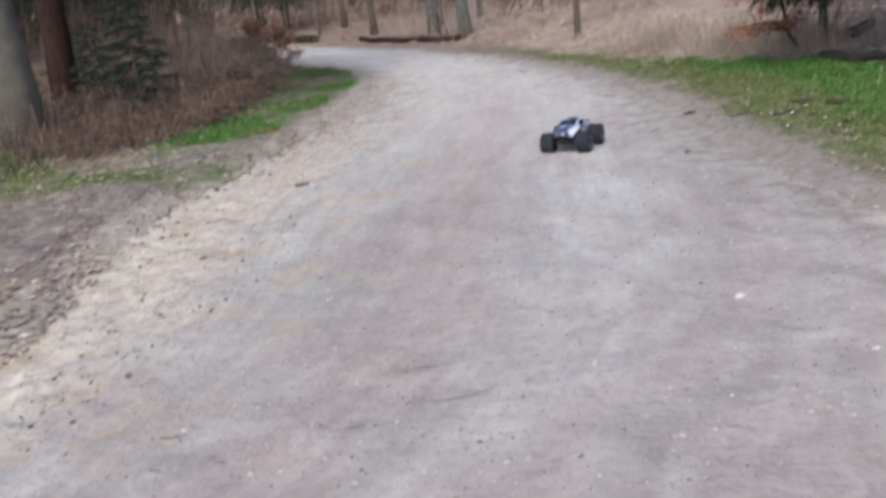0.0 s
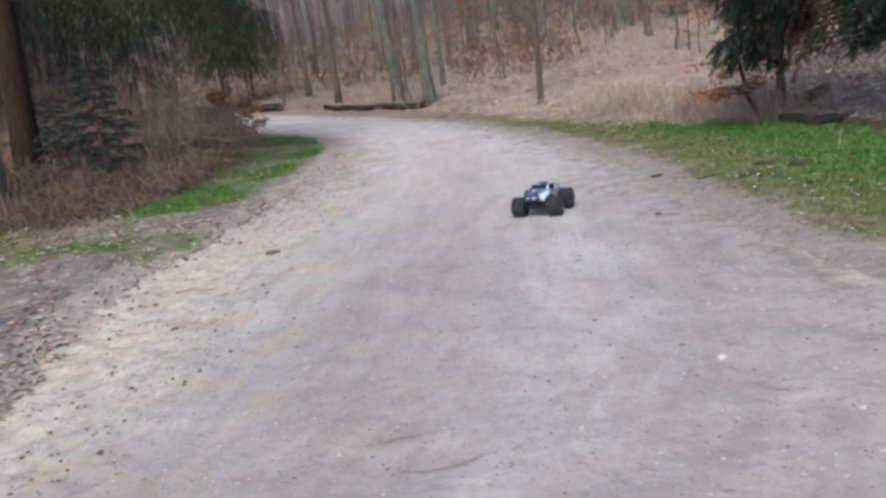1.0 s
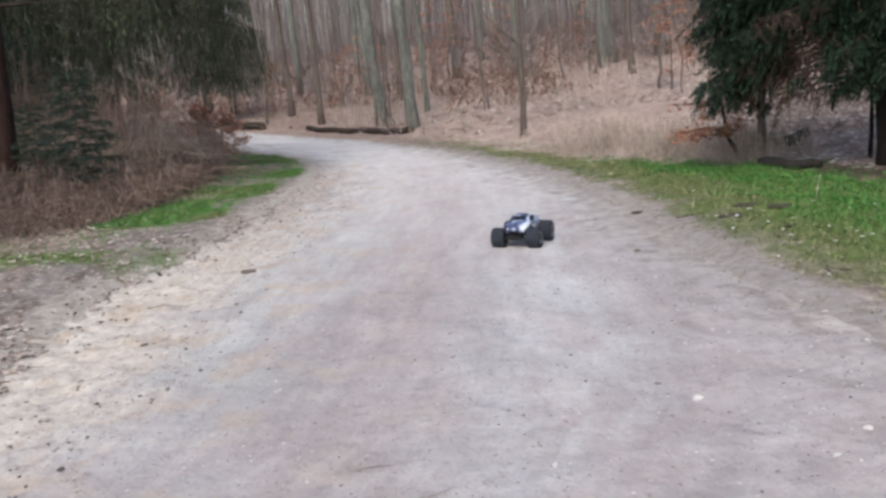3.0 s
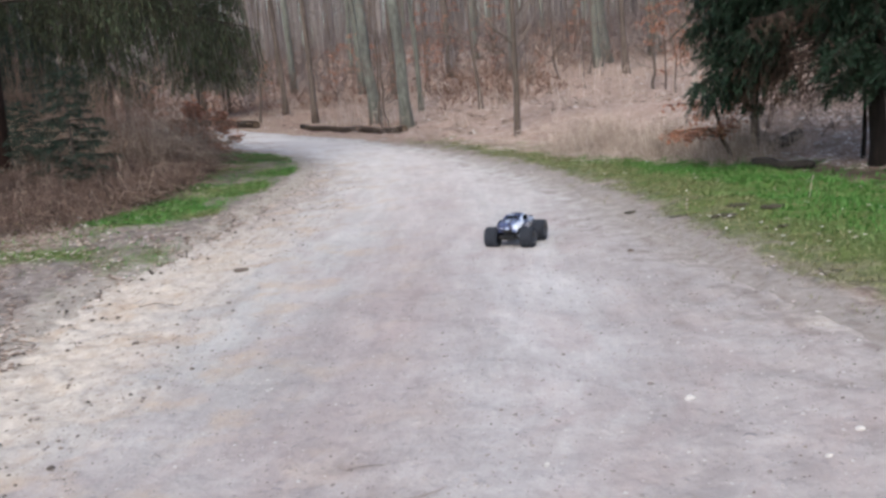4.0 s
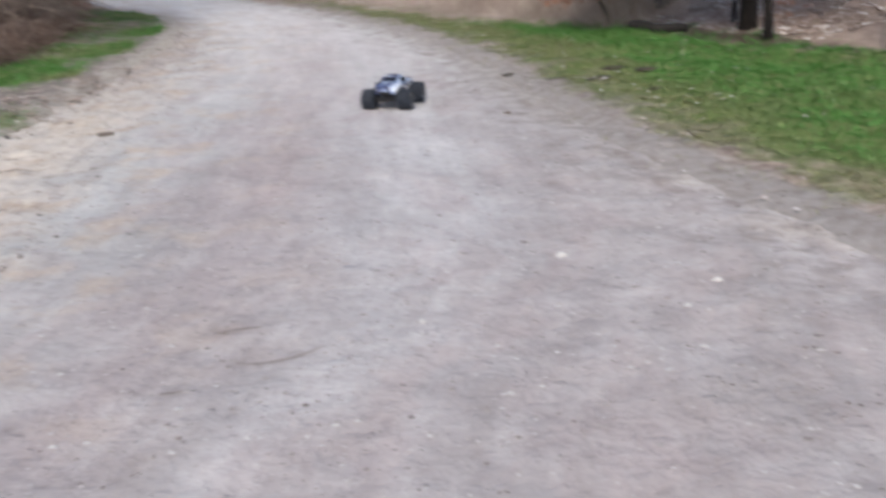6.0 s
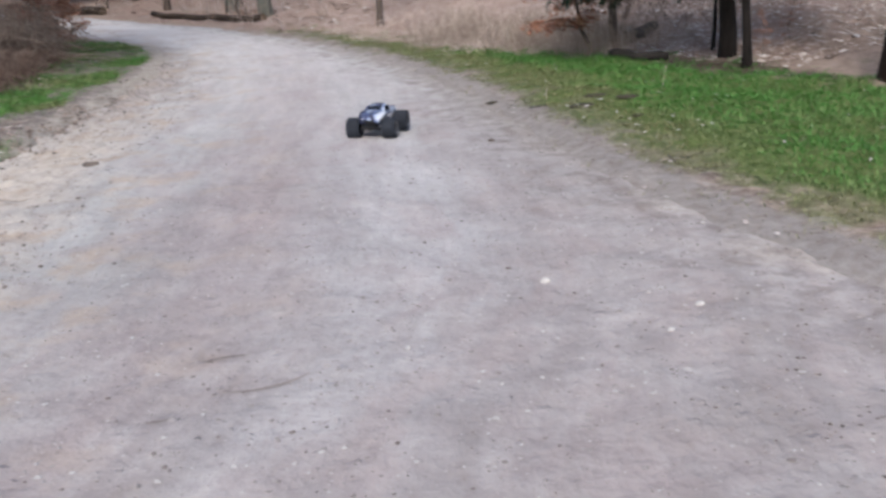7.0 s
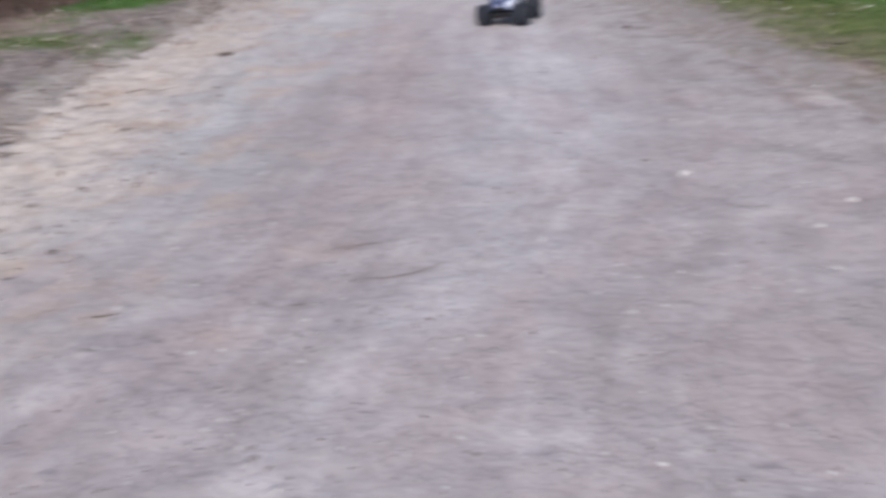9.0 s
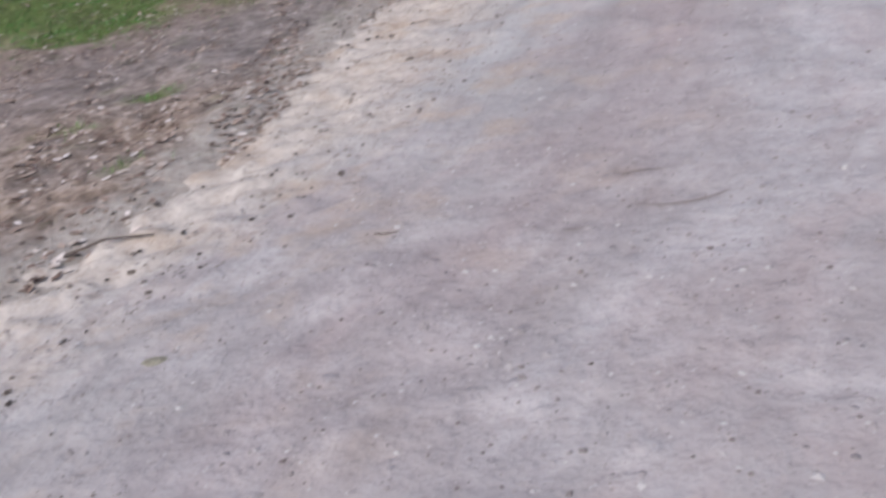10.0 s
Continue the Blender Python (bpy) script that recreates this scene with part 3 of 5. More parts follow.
ground = grid_sheet(
    spaced((-900, -100, 80), (-100, -20, 5), (-20, -7, 0.5), (-7, 7, 0.09), (7, 22, 0.5), (22, 100, 4), (100, 900, 80)),
    spaced((-900, -60, 70), (-60, -8, 4), (-8, 1.5, 0.4), (1.5, 14, 0.09), (14, 30, 0.25), (30, 100, 2.5), (100, 900, 50)),
    ground_z, "ground", GROUND, {"turf": soil_turf_at, "verge": verge_at, "sandy": sandy_at, "straw": straw_at, "shoulder": shoulder_at, "tan": tan_at, "dark_band": dark_band_at})
tagged(ground, "brown leaf-covered forest floor rising to a wooded slope", "ground", kind="structure")


def build_road():
    ys = spaced((-12, 1.2, 0.3), (1.2, 7, 0.035), (7, 14, 0.08), (14, 24, 0.2), (24, 40, 0.6))
    u = np.linspace(0, 1, 120)
    y = np.repeat(ys[:, None], len(u), 1)
    a, b = sand_edge(ys)[:, None] - 0.55, right_edge(ys)[:, None] + 0.55
    x = a + (b - a) * u[None]
    z = road_z(x, y)
    me = bpy.data.meshes.new("road")
    idx = np.arange(x.size).reshape(x.shape)
    quads = np.stack([idx[:-1, :-1], idx[:-1, 1:], idx[1:, 1:], idx[1:, :-1]], -1).reshape(-1, 4)
    me.from_pydata(np.stack([x, y, z], -1).reshape(-1, 3).tolist(), [], quads.tolist())
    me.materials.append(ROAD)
    me.polygons.foreach_set("use_smooth", [True] * len(me.polygons))
    me.attributes.new("from_left", "FLOAT", "POINT").data.foreach_set("value", (x - left_edge(y)).astype(np.float32).ravel())
    me.attributes.new("from_right", "FLOAT", "POINT").data.foreach_set("value", (right_edge(y) - x).astype(np.float32).ravel())
    me.attributes.new("run", "FLOAT", "POINT").data.foreach_set("value", y.astype(np.float32).ravel())
    me.attributes.new("beyond", "FLOAT", "POINT").data.foreach_set("value", (sand_edge(y) - x).astype(np.float32).ravel())
    return tagged(new("road", me), "grey-pink gravel forest track with pale sandy edges", "road", kind="structure")


build_road()


# ---- trees ----
BARK_PALE = simple("pale_brown_bark", (0.17, 0.135, 0.115), 0.9, 0.35, 16, 0.01, stretch=(1, 1, 0.3))
BARK_DEEP = simple("deep_brown_spruce_bark", (0.014, 0.0105, 0.009), 0.95, 0.5, 22, 0.02, stretch=(1, 1, 0.3))
BARK_BOUGH = simple("dark_bough_bark", (0.035, 0.027, 0.022), 0.9, 0.4, 18, 0.003)


def on_ground(points, road=False):
    """Points of the plan with the height of the ground, or of the road where it lies higher."""
    xy = np.array([(float(x), float(y)) for x, y in points])
    x, y = xy[:, 0], xy[:, 1]
    z = ground_z(x, y)
    if road:
        z = np.where((x > sand_edge(y) - 0.5) & (x < right_edge(y) + 0.5), np.maximum(z, road_z(x, y)), z)
    return np.stack([x, y, z], -1).tolist()


def bare_tree(name, label, seed, height, radius, bark, lean=(0.0, 0.0), first_limb=0.3, limbs=16, group="", flare=1.5, crook=0.02, sides=10, thick=1.0):
    """A leafless tree: a tapered trunk, limbs that fork, and thin twigs."""
    rng = random.Random(seed)
    root = thing(name, label, "tree", group)
    pts, radii = [], []
    steps = 14
    x = y = 0.0
    for i in range(steps + 1):
        u = i / steps
        z = height * u ** 1.25
        x += rng.gauss(0, crook) * height / steps
        y += rng.gauss(0, crook) * height / steps
        pts.append((x + lean[0] * z, y + lean[1] * z, z - (0.25 if i == 0 else 0)))
        radii.append(radius * ((1 - 0.86 * u) + (flare - 1) * math.exp(-z / (radius * 2.2))))
    trunk = Mesh()
    trunk.tube(pts, radii, sides, wobble=0.05, rng=rng)
    trunk.obj("trunk", bark, root, shade=True)
    crown = Mesh()

    def limb(start, way, length, r, depth):
        p, d, line = Vector(start), Vector(way).normalized(), []
        n = 5 if depth < 2 else 3
        for k in range(n + 1):
            line.append(tuple(p))
            d = (d + Vector((rng.gauss(0, 0.16), rng.gauss(0, 0.16), rng.gauss(0.06, 0.12)))).normalized()
            p = p + d * (length / n)
        crown.tube(line, [max(0.003, r * (1 - 0.8 * k / n)) for k in range(n + 1)], 4 if depth < 2 else 3, caps=False)
        if depth < 2:
            for k in range(rng.randint(3, 5)):
                at = rng.uniform(0.25, 1.0)
                q = Vector(line[min(n, int(at * n))])
                side = Vector((rng.gauss(0, 1), rng.gauss(0, 1), rng.gauss(0.25, 0.5))).normalized()
                limb(q, d * 0.6 + side * 0.8, length * rng.uniform(0.35, 0.6), r * 0.45, depth + 1)

    for k in range(limbs):
        u = first_limb + (0.97 - first_limb) * (k + rng.random()) / limbs
        i = min(steps - 1, int(steps * u))
        w = steps * u - i
        at = Vector(pts[i]).lerp(Vector(pts[i + 1]), w)
        q = rng.uniform(0, 6.28)
        size = height * rng.uniform(0.10, 0.20) * (1.15 - 0.6 * u)
        limb(at, (math.cos(q), math.sin(q), rng.uniform(0.25, 0.9)), size, radii[i] * rng.uniform(0.2, 0.38) * thick, 0)
    crown.obj("crown", TWIG, root)
    return root


def spruce(name, label, seed, height, radius, reach, clear, bark, needles, branches=70, droop=0.5, fine=1.0, group="", lowest=0.0, hang=0.32, spray=12, low_band=0.0, low_share=0.0, inner=0.18, size_up=1.0, weep=0.0, shut=None, shut_cos=0.1):
    """A spruce: a straight trunk, drooping boughs and hanging needled twigs."""
    rng = random.Random(seed)
    root = thing(name, label, "tree", group)
    trunk = Mesh()
    n = 12
    line = [(0.02 * math.sin(i) * radius, 0.02 * math.cos(2 * i) * radius, height * (i / n) ** 1.3 - (0.25 if i == 0 else 0)) for i in range(n + 1)]
    trunk.tube(line, [radius * (1 - 0.95 * (z[2] / height)) + radius * 0.35 * math.exp(-max(z[2], 0) / (2.5 * radius)) for z in line], 12, wobble=0.05, rng=rng)
    trunk.obj("trunk", bark, root, shade=True)
    wood, green = Mesh(), Mesh()
    for k in range(branches):
        u = (k + rng.random()) / branches
        if u < low_share:
            z0 = clear + low_band * u / low_share
        else:
            v = (u - low_share) / (1 - low_share)
            z0 = clear + low_band + (height * 0.97 - clear - low_band) * v ** 1.15
        length = reach * (1 - z0 / height) ** 0.8 * rng.uniform(0.75, 1.08)
        if length < 0.15:
            continue
        q = k * 2.39996 + rng.uniform(-0.3, 0.3)
        if shut is not None and math.cos(q - shut) > shut_cos and rng.random() < 0.88:
            continue
        pts = []
        m = 8
        floor_z = lowest + (0.55 * rng.random() ** 1.5 if lowest else 0)
        for i in range(m + 1):
            s = i / m
            out = length * s * (1 - 0.12 * s)
            z = z0 + length * (0.10 * s - droop * 1.1 * s * s + 0.25 * droop * s ** 4)
            z = max(z, floor_z + 0.25 + 0.12 * rng.random() if lowest else 0.05)
            pts.append(Vector((math.cos(q) * out, math.sin(q) * out, z)))
        thick = 0.007 + 0.0055 * length
        wood.tube(pts, [thick * (1 - 0.85 * i / m) for i in range(m + 1)], 4, caps=False)
        twigs = int(20 * length * fine) + 8
        across = Vector((-math.sin(q), math.cos(q), 0))
        for i in range(twigs):
            s = inner + (1 - inner) * (i + rng.random()) / twigs
            f = s * m
            a = min(m - 1, int(f))
            p = pts[a].lerp(pts[a + 1], f - a)
            d = (pts[a + 1] - pts[a]).normalized()
            side = rng.choice((-1, 1))
            size = hang * rng.uniform(0.6, 1.25) * min(1.0, 0.45 + length / 2.5) * (1.15 - 0.45 * s)
            way = (across * side * rng.uniform(0.3, 1.0) + d * rng.uniform(0.25, 0.8) + Vector((0, 0, -rng.uniform(0.15, 1.3) * (0.4 + droop) - weep * rng.uniform(0.6, 2.2)))).normalized()
            tip = p + way * size
            tip.z = max(tip.z, floor_z)
            wood.tube([p, tip], [0.004, 0.0015], 3, caps=False)
            for j in range(spray):
                c = p.lerp(tip, (j + 0.6) / spray)
                o = Vector((rng.gauss(0, 1), rng.gauss(0, 1), rng.gauss(0, 1))).normalized()
                green.blade(c, c + (way * 0.55 + o * 0.75) * (size_up * rng.uniform(0.05, 0.085)), size_up * rng.uniform(0.008, 0.014), o)
    tagged(wood.obj("bough", BARK_BOUGH, root), kind="stuff")
    tagged(green.obj("foliage", needles, root), kind="stuff")
    return root


def lawn_spruce():
    """The spruce at the lawn's edge: low boughs swept to one side, green at their ends, dead and brown within."""
    rng = random.Random(42)
    root = thing("spruce", "dark green spruce with low sweeping branches, dead brown twigs within", "tree")
    trunk, wood, green, brown = Mesh(), Mesh(), Mesh(), Mesh()
    line = [(0.01 * math.sin(2 * i), 0.01 * math.cos(3 * i), 12.0 * (i / 14) ** 1.5 - (0.25 if i == 0 else 0)) for i in range(15)]
    trunk.tube(line, [0.082 * (1 - 0.9 * p[2] / 12.0) + 0.025 * math.exp(-max(p[2], 0) / 0.25) for p in line], 14, wobble=0.06, rng=rng)
    trunk.obj("trunk", BARK_DEEP, root, shade=True)

    def bough(z0, q, length, fall, green_from, dead_to, floor_z, hang=0.42, per_m=46):
        m = 9
        pts = []
        for i in range(m + 1):
            s = i / m
            out = length * s * (1 - 0.08 * s)
            sway = 0.06 * length * math.sin(3 * s + q * 7)
            z = max(floor_z + 0.06, z0 + 0.05 * s - fall * s * s + 0.12 * fall * s ** 4)
            pts.append(Vector((math.cos(q) * out - math.sin(q) * sway, math.sin(q) * out + math.cos(q) * sway, z)))
        thick = 0.006 + 0.006 * length
        wood.tube(pts, [thick * (1 - 0.85 * i / m) for i in range(m + 1)], 5, caps=False)
        across = Vector((-math.sin(q), math.cos(q), 0))

        def at(s):
            f = min(s, 0.999) * m
            return pts[int(f)].lerp(pts[int(f) + 1], f - int(f)), (pts[int(f) + 1] - pts[int(f)]).normalized()

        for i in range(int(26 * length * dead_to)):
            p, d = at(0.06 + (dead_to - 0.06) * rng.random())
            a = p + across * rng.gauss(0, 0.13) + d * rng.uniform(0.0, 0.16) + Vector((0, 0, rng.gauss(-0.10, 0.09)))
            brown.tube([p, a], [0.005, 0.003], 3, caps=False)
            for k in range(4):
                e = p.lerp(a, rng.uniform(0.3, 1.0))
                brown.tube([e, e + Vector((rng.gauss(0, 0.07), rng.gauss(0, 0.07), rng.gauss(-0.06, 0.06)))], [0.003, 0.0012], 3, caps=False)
        for i in range(int(per_m * length * (1 - green_from)) + 4):
            s = green_from + (1 - green_from) * rng.random()
            p, d = at(s)
            size = hang * rng.uniform(0.5, 1.25) * (1.15 - 0.4 * s)
            way = (across * rng.choice((-1, 1)) * rng.uniform(0.2, 1.0) + d * rng.uniform(0.2, 0.8) - Vector((0, 0, rng.uniform(0.1, 1.5)))).normalized()
            tip = p + way * size
            tip.z = max(tip.z, floor_z)
            wood.tube([p, tip], [0.004, 0.0015], 3, caps=False)
            for j in range(30):
                c = p.lerp(tip, (j + 0.6) / 30)
                o = Vector((rng.gauss(0, 1), rng.gauss(0, 1), rng.gauss(0, 1))).normalized()
                green.blade(c, c + (way * 0.55 + o * 0.75) * rng.uniform(0.05, 0.09), rng.uniform(0.009, 0.015), o)

    side = 2.618
    # the thick curtain at the boughs' ends, low first
    for k in range(21):
        z0 = 1.2 + 0.085 * k
        bough(z0, side + rng.uniform(-0.35, 0.30), rng.uniform(1.6, 1.95), 0.45 + 0.10 * rng.random(), 0.52, 0.5, 0.56 + 0.015 * k, 0.42, 72)
    # green drapery over the brown middle
    for k in range(20):
        bough(1.62 + 0.06 * k, side + rng.uniform(-0.5, 0.6), rng.uniform(1.2, 2.0), 0.30, 0.22, 0.3, 1.12, 0.36, 46)
    # dead boughs that slant down from the trunk
    for k in range(16):
        bough(0.85 + 0.06 * k, side + rng.uniform(-0.6, 0.7), rng.uniform(0.9, 1.7), rng.uniform(0.25, 0.6), 0.96, 0.98, 0.34, 0.2, 4)
    # short green boughs before the trunk, and beyond it
    for k in range(18):
        bough(1.0 + 0.06 * k, -2.094 + rng.uniform(-1.4, 0.3), rng.uniform(0.45, 1.0), 0.3, 0.2, 0.3, 0.42 + 0.03 * k, 0.32, 56)
    for k in range(22):
        bough(1.25 + 0.06 * k, -0.52 + rng.uniform(-0.7, 0.6), rng.uniform(0.6, 1.5), 0.28, 0.22, 0.3, 0.95, 0.32, 50)
    # the crown above
    for k in range(70):
        z0 = 2.5 + 8.8 * (k / 70) ** 1.1
        bough(z0, 2.39996 * k, 2.1 * (1 - z0 / 12.2) ** 0.8 + 0.15, 0.4, 0.2, 0.1, 0.3, 0.4, 14)
    tagged(wood.obj("bough", BARK_BOUGH, root), kind="stuff")
    tagged(green.obj("foliage", NEEDLE, root), kind="stuff")
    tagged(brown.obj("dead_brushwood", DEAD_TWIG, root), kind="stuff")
    return root


def leafy_sapling(name, label, seed, height, spread, leaves, group="", low=0.25, crook=0.12, radius=0.02, density=1.0, lean=0.0):
    """A young beech that has kept its dry coppery leaves."""
    rng = random.Random(seed)
    root = thing(name, label, "sapling", group)
    stem, foliage = Mesh(), Mesh()
    twigs = Mesh()
    pts, x, y = [], 0.0, 0.0
    for i in range(7):
        pts.append(Vector((x, y, height * i / 6 - (0.1 if i == 0 else 0))))
        x += (rng.gauss(0, crook) - lean) * height / 6
        y += rng.gauss(0, crook) * height / 6
    stem.tube(pts, [radius * (1 - 0.13 * i) for i in range(7)], 6, wobble=0.08, rng=rng)
    for k in range(14):
        u = low + (0.98 - low) * (k + rng.random()) / 14
        a = min(5, int(6 * u))
        p = pts[a].lerp(pts[a + 1], 6 * u - a)
        q = rng.uniform(0, 6.28)
        length = spread * rng.uniform(0.5, 1.0) * (1.2 - 0.6 * u)
        tip = p + Vector((math.cos(q) * length, math.sin(q) * length, length * rng.uniform(-0.05, 0.4)))
        mid = p.lerp(tip, 0.5) + Vector((0, 0, 0.06 * length))
        twigs.tube([p, mid, tip], [radius * 0.4, radius * 0.25, 0.002], 4, caps=False)
        for j in range(int(leaves * density / 14)):
            c = (p.lerp(mid, rng.random()) if rng.random() < 0.35 else mid.lerp(tip, rng.random())) + Vector((rng.gauss(0, 0.10), rng.gauss(0, 0.10), rng.gauss(-0.02, 0.07))) * length
            o = Vector((rng.gauss(0, 1), rng.gauss(0, 1), rng.gauss(-0.3, 0.6))).normalized()
            foliage.blade(c, c + o * rng.uniform(0.05, 0.085), rng.uniform(0.025, 0.045), Vector((rng.gauss(0, 1), rng.gauss(0, 1), 1)))
    stem.obj("trunk", BARK_DARK, root, shade=True)
    tagged(twigs.obj("bough", BARK_DARK, root), kind="stuff")
    tagged(foliage.obj("foliage", COPPER, root), kind="stuff")
    return root


def stand(ob, x, y, turn=0.0, sink=0.03, scale=1.0, tilt=0.0):
    ob.matrix_basis = pose(x, y, float(ground_z(x, y)) - sink, 0, tilt, turn) @ Matrix.Scale(scale, 4)
    return ob


def stand_copy(ob, x, y, turn, sink=0.03, scale=1.0):
    return copy_thing(ob, pose(x, y, float(ground_z(x, y)) - sink, 0, 0, turn) @ Matrix.Scale(scale, 4))


# Trees beside the bend and on the near slope: place, size and lean.
thin = bare_tree("young_tree", "slim brown bare tree with spreading twigs beside the track", 5, 9.0, 0.058, BARK_DARK, (-0.01, 0), 0.16, 46, flare=1.25, thick=0.6)
stand(thin, 2.70, 16.2, 40)
twin_a = bare_tree("tree", "grey-green mossy trunk of a bare tree beyond the bend", 6, 19.0, 0.14, BARK_MOSS, (-0.035, 0.0), 0.3, 18, flare=1.35)
stand(twin_a, 1.06, 21.2, 0)
twin_b = bare_tree("tree", "forked grey-green mossy trunk of a bare tree", 7, 20.0, 0.155, BARK_MOSS, (-0.06, 0.0), 0.22, 18, flare=1.4)
stand(twin_b, 0.46, 24.6, 0)
stand(bare_tree("tree", "slim dark bare tree beside a fallen log", 8, 15.0, 0.09, BARK_DARK, (-0.02, 0), 0.35, 14), -1.25, 26.6)
stand(bare_tree("tree", "slim brown bare tree on the leaf-covered slope", 9, 15.0, 0.09, BARK_DARK, (-0.05, 0), 0.3, 14), -2.25, 29.8)
stand(bare_tree("young_tree", "thin leaning dark sapling on the leafy slope", 10, 4.5, 0.055, BARK_DARK, (-0.08, 0), 0.25, 14, crook=0.06), 2.85, 21.6)
stand(bare_tree("tree", "grey bare tree on the leafy slope", 12, 17.0, 0.075, BARK_GREY, (-0.03, 0), 0.35, 14), 1.75, 25.6)
stand(bare_tree("tree", "broad dark bare tree with rough bark on the slope", 13, 18.0, 0.17, BARK_DARK, (-0.05, 0), 0.25, 16, flare=1.5), 3.6, 35.0)
stand(bare_tree("tree", "stout grey oak-like bare tree on the slope", 14, 19.0, 0.22, BARK_GREY, (-0.06, 0), 0.3, 16, flare=1.7), 9.1, 34.0)
stand(bare_tree("tree", "slim brown bare tree among dry grass", 15, 14.0, 0.10, BARK_DARK, (-0.05, 0), 0.4, 14), 8.2, 28.2)
stand(bare_tree("tree", "stout grey bare tree with flared foot", 16, 19.0, 0.22, BARK_GREY, (-0.03, 0), 0.3, 16, flare=1.6), 11.2, 34.5)
stand(bare_tree("tree", "smooth grey-brown beech trunk beside the brambles", 17, 18.0, 0.26, BARK_BEECH, (0.0, 0), 0.35, 16, flare=1.3, sides=16), -4.6, 10.75)

# More bare trees, scattered over the slope.
protos = [
    bare_tree("tree", "bare grey tree on the wooded slope", 31, 17.0, 0.12, BARK_GREY, (-0.02, 0), 0.3, 14, "bare trees of the slope"),
    bare_tree("tree", "bare brown tree on the wooded slope", 32, 15.0, 0.085, BARK_DARK, (0.02, 0.01), 0.25, 15, "bare trees of the slope"),
    bare_tree("tree", "bare grey tree on the wooded slope", 33, 19.0, 0.17, BARK_GREY, (-0.03, 0), 0.35, 14, "bare trees of the slope"),
    bare_tree("tree", "thin bare young tree on the wooded slope", 34, 8.0, 0.05, BARK_DARK, (-0.03, 0.02), 0.15, 15, "bare trees of the slope", crook=0.05),
]
rng = random.Random(77)
spots, tries = [(2.7, 16.2), (1.06, 21.2), (0.46, 24.6), (-1.25, 26.6), (-2.25, 29.8), (3.6, 35.0), (9.1, 34.0), (8.2, 28.2), (11.2, 34.5), (2.85, 21.6), (1.75, 25.6)], 0
made = 0
while made < 120 and tries < 6000:
    tries += 1
    y = rng.uniform(31, 85)
    x = rng.uniform(-0.52, 0.62) * (y + 4)
    if left_edge(y) - 2.0 < x < right_edge(y) + 1.6 or (x < -4 and y < 26):
        continue
    if min((x - a) ** 2 + (y - b) ** 2 for a, b in spots) < (1.3 + y / 40) ** 2:
        continue
    spots.append((x, y))
    k = rng.choice((0, 0, 1, 1, 2, 3, 3))
    if made < 4:
        stand(protos[made], x, y, rng.uniform(0, 360))
    else:
        stand_copy(protos[k], x, y, rng.uniform(-70, 70), scale=rng.uniform(0.85, 1.2))
    made += 1


whip = bare_tree("young_tree", "thin twiggy leafless sapling on the leafy slope", 35, 3.6, 0.026, BARK_DARK, (-0.04, 0.02), 0.12, 18, "thin saplings of the slope", crook=0.08, sides=6)
made = 0
while made < 70:
    y = rng.uniform(19, 55)
    x = rng.uniform(-0.12, 0.58) * (y + 2)
    if x < right_edge(y) + 1.0 or (x > float(np.interp(y, (19, 24), (2.0, 0.0))) - 1 and y < 19):
        continue
    if made:
        stand_copy(whip, x, y, rng.uniform(0, 360), scale=rng.uniform(0.6, 1.5))
    else:
        stand(whip, x, y)
    made += 1


def far_woods():
    """The woods beyond, too far to tell one tree from another."""
    rng = random.Random(99)
    m = Mesh()
    for _ in range(3600):
        y = 62 + 120 * rng.random() ** 1.3
        x = rng.uniform(-1.0, 1.0) * (y * 0.75 + 20)
        z = float(ground_z(x, y)) - 0.3
        r, h = rng.uniform(0.04, 0.14), rng.uniform(12, 20)
        lx, ly = rng.gauss(0, 0.4), rng.gauss(0, 0.4)
        m.tube([(x, y, z), (x + lx * 0.3, y, z + h * 0.4), (x + lx, y + ly, z + h)], [r, r * 0.75, r * 0.2], 5, caps=False)
        for k in range(9):
            s = rng.uniform(0.12, 0.95)
            p = Vector((x + lx * s, y + ly * s, z + h * s))
            q = rng.uniform(0, 6.28)
            l = rng.uniform(0.8, 2.6)
            tip = p + Vector((math.cos(q) * l, math.sin(q) * l, l * rng.uniform(0.1, 0.8)))
            m.tube([p, tip], [r * 0.3, 0.01], 3, caps=False)
            for j in range(4):
                c = p.lerp(tip, rng.uniform(0.3, 1))
                m.blade(c, c + Vector((rng.gauss(0, 0.6), rng.gauss(0, 0.6), rng.gauss(0.3, 0.5))), 0.035)
    tagged(m.obj("far_woods", HAZED_TWIG), "grey-brown bare woods on the far slope", "woods", kind="stuff")


